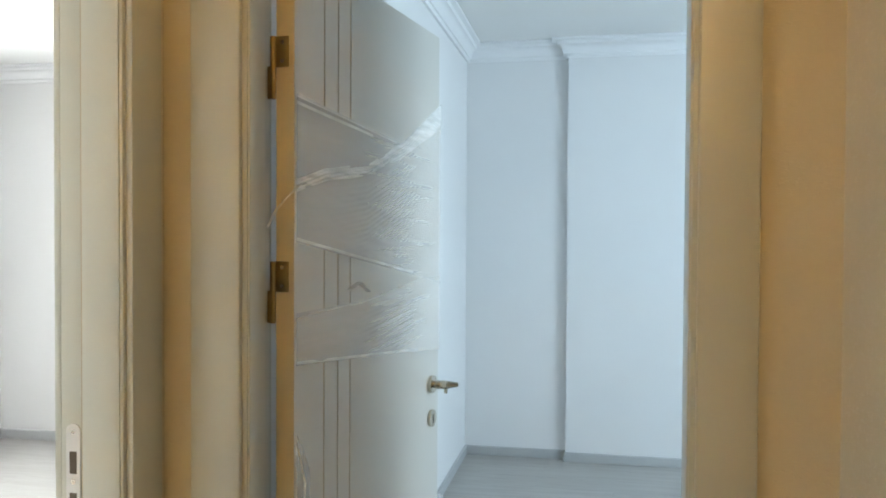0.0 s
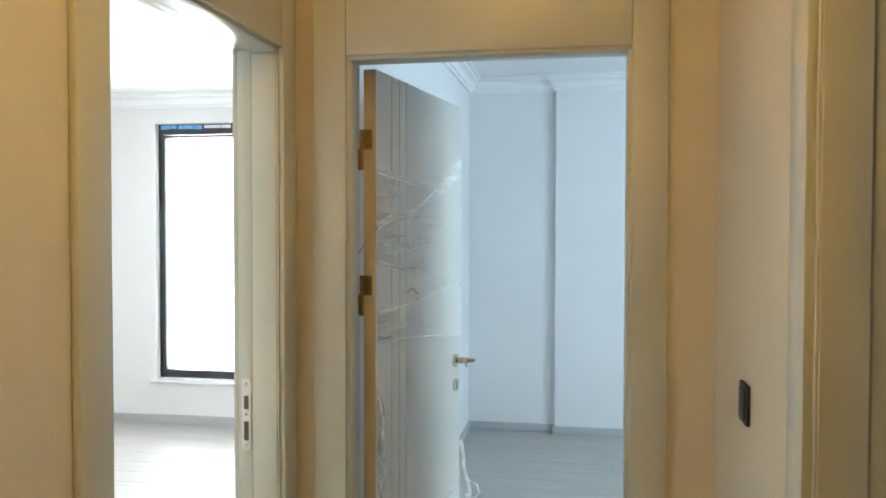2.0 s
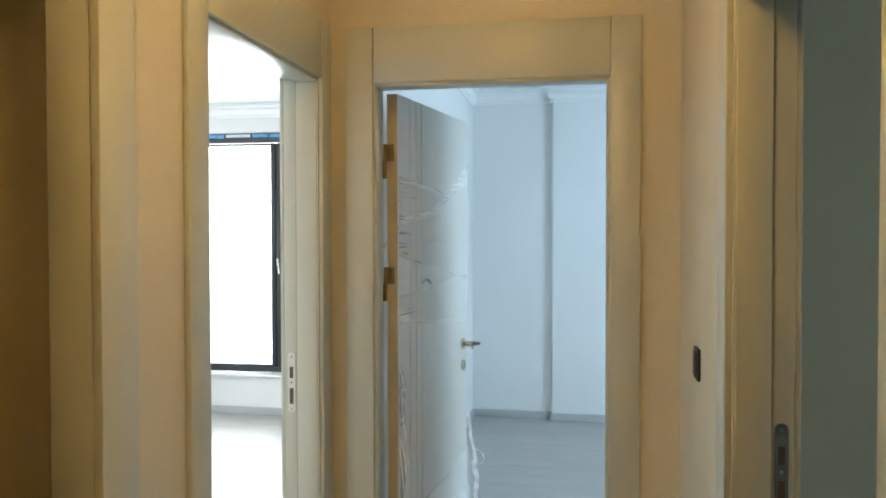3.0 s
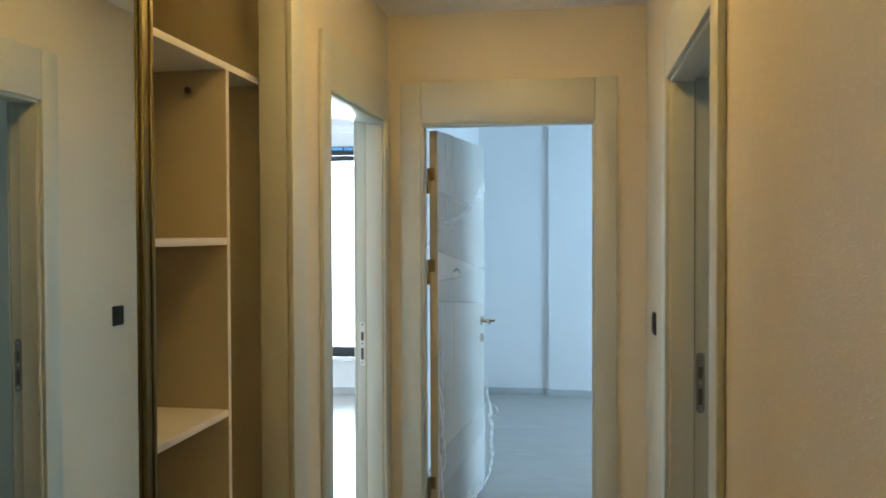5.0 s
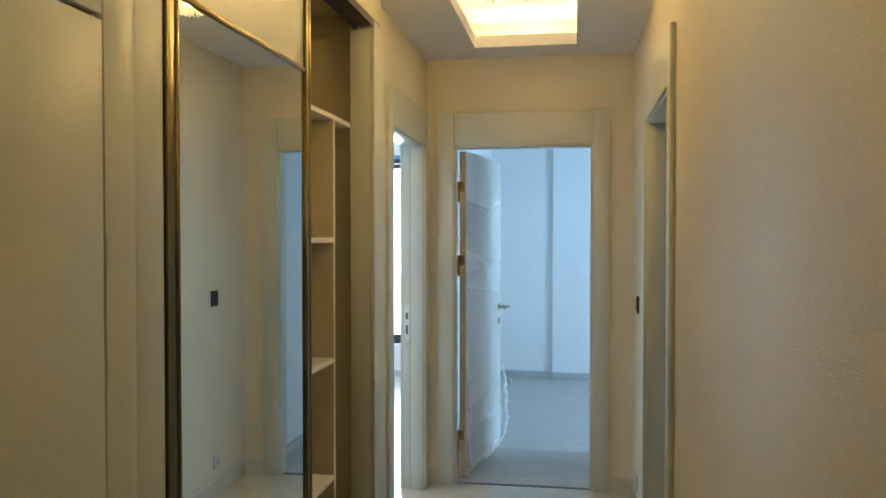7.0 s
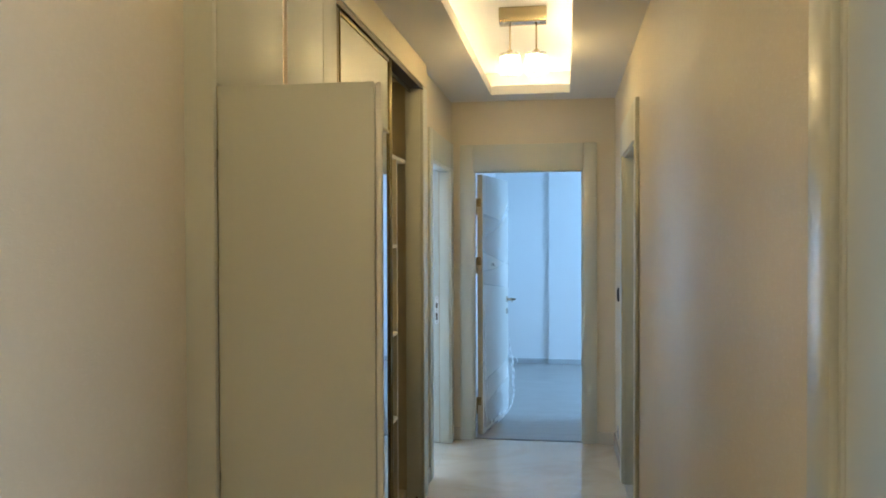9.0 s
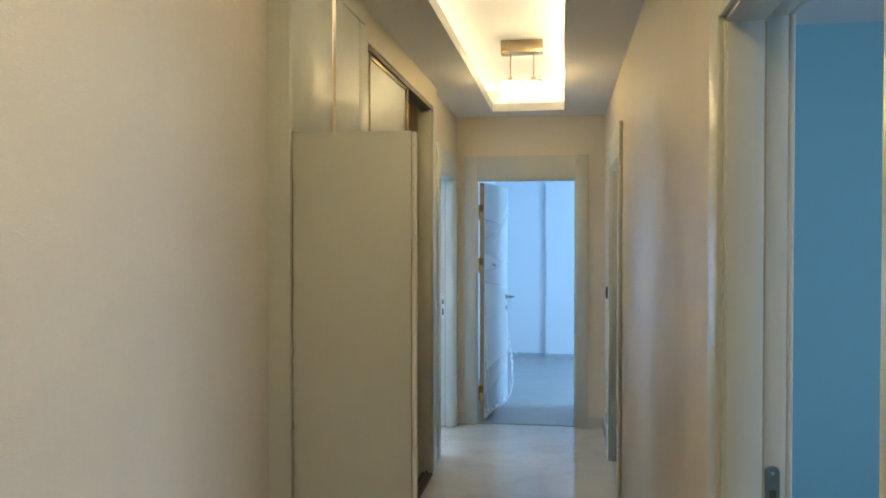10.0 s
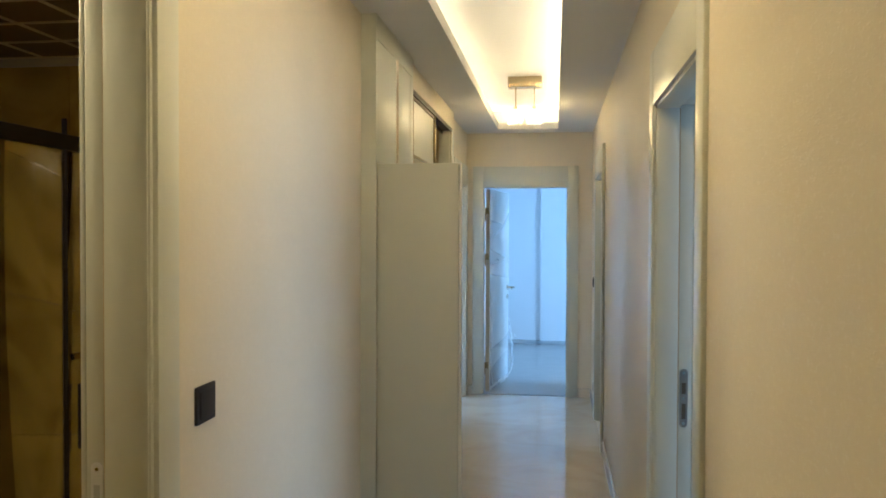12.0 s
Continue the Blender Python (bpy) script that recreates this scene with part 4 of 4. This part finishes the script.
boxes("floor_rail", [(-0.02, 0.02, -6.6, BN - 0.002, 0.0, 0.018)], BLACK, sh, 0.003)
# Stand-in for a door's black handle plate, hung on the shower wall instead.
mx = thing("shower_mixer", pose(-2.075, BN - 0.010, 0.69), "black stand-in for a door's handle plate, with round knob", "shower mixer")
boxes("plate", [(-0.05, 0.05, -0.016, -0.001, -0.16, 0.16)], BLACK, mx, 0.006)
bm = bmesh.new()
tube(bm, (0, -0.016, -0.03), (0, -0.05, -0.03), 0.024, 20)
part("knob", bm, NICKEL, mx, "pale round knob")

# ---- ground under all ----
boxes("floor", [(-4.1, 3.9, -9.8, 4.0, -0.12, -0.010)], GROUT)
tagged(bpy.data.objects["floor"], "pale screed under the floor coverings", "floor", kind="structure")
boxes("roof", [(-4.1, 3.9, -9.8, 4.0, TOP, TOP + 0.1)], CEILING)
tagged(bpy.data.objects["roof"], "plain slab over all rooms", "slab", kind="structure")
boxes("threshold", [(-0.45, 0.375, 0.052, 0.066, -0.009, 0.003)], STEEL, None, 0.001)
tagged(bpy.data.objects["threshold"], "thin metal strip between marble and laminate", "threshold", kind="structure")


# ---- floor pieces ----
def slab_mesh(name, w, d, top, thick, mat, bevel):
    """A low piece with a chamfered upper edge."""
    bm = bmesh.new()
    x, y, b = w / 2, d / 2, bevel
    low = [bm.verts.new((sx * x, sy * y, top - thick)) for sx, sy in ((-1, -1), (1, -1), (1, 1), (-1, 1))]
    mid = [bm.verts.new((sx * x, sy * y, top - b)) for sx, sy in ((-1, -1), (1, -1), (1, 1), (-1, 1))]
    up = [bm.verts.new((sx * (x - b), sy * (y - b), top)) for sx, sy in ((-1, -1), (1, -1), (1, 1), (-1, 1))]
    bm.faces.new(up)
    for i in range(4):
        j = (i + 1) % 4
        bm.faces.new((low[i], low[j], mid[j], mid[i]))
        bm.faces.new((mid[i], mid[j], up[j], up[i]))
    return mesh_of(name, bm, mat, False)


def lay(name, label, x0, x1, y0, y1, w, d, gap, top, mat, stagger, piece, bevel):
    floor = thing(name, pose(0, 0, 0), label, "floor", kind="structure")
    rnd = random.Random(7)
    shapes = {}
    y = y0
    while y < y1 - 0.02:
        dd = min(d, y1 - y)
        x = x0 - (rnd.uniform(0.1, w - 0.1) if stagger else 0)
        while x < x1 - 0.02:
            a, b = max(x, x0), min(x + w, x1)
            if b - a > 0.03:
                key = (round(b - a, 3), round(dd, 3))
                if key not in shapes:
                    shapes[key] = slab_mesh(piece, b - a - gap, dd - gap, top, 0.009, mat, bevel)
                ob = new(piece, shapes[key])
                ob.location = ((a + b) / 2, y + dd / 2, 0)
                ob.parent = floor
            x += w
        y += d
    return floor


lay("floor_corridor", "polished cream marble tiles with fine joints", XL, XR, NEAR, 0.052, 1.229, 0.602, 0.0006, 0.0, TILE, False, "tile", 0.0006)
lay("floor_doorway", "polished cream marble in the doorways", XL - TH, XL, -0.98, -0.10, 0.14, 0.88, 0.001, -0.0005, TILE, False, "tile", 0.0006)
lay("floor_room", "pale grey wood laminate planks of the end room", EX0, EX1, 0.066, EY1, 1.28, 0.193, 0.0009, 0.0, LAMINATE, True, "plank", 0.0007)
lay("floor_bright", "pale grey wood laminate planks of the bright room", LX0, LX1, LY0, LY1, 1.28, 0.193, 0.0009, 0.0, LAMINATE, True, "plank", 0.0007)
lay("floor_side", "pale grey wood laminate planks of the side rooms", XR + 0.0, SX, -8.0, 0.018, 1.28, 0.386, 0.0015, -0.0006, LAMINATE, True, "plank", 0.0012)
lay("floor_bath", "gold-brown marble tiles of the bathroom floor", BX0, XL, BY0, BY1, 0.6, 0.6, 0.002, -0.001, GOLDSTONE, False, "tile", 0.001)


def lay_wall(parent, axis, at, a0, a1, w, h, out, mat):
    """Tiles on a wall that is seen through an open door."""
    rnd = random.Random(3)
    shape = slab_mesh("tile", w - 0.002, h - 0.002, 0.0, 0.008, mat, 0.001)
    z = h / 2
    while z - h / 2 < BZ - 0.05:
        a = a0 + w / 2
        while a < a1:
            ob = new("tile", shape)
            if axis == "x":
                ob.matrix_world = pose(a, at + out * 0.009, z, 90 if out < 0 else -90, 0, 0)
            else:
                ob.matrix_world = Matrix.Translation((at + out * 0.009, a, z)) @ Matrix(((0, 0, out, 0), (1, 0, 0, 0), (0, 1, 0, 0), (0, 0, 0, 1)))
            ob.parent = parent
            a += w
        z += h


lay_wall(bpy.data.objects["wall_bath_north"], "x", BN, BX0, BA, 0.75, 0.60, -1, GOLDSTONE)
lay_wall(bpy.data.objects["wall_bath_west"], "y", BX0, BY0, BN, 1.16, 0.60, 1, GOLDSTONE)
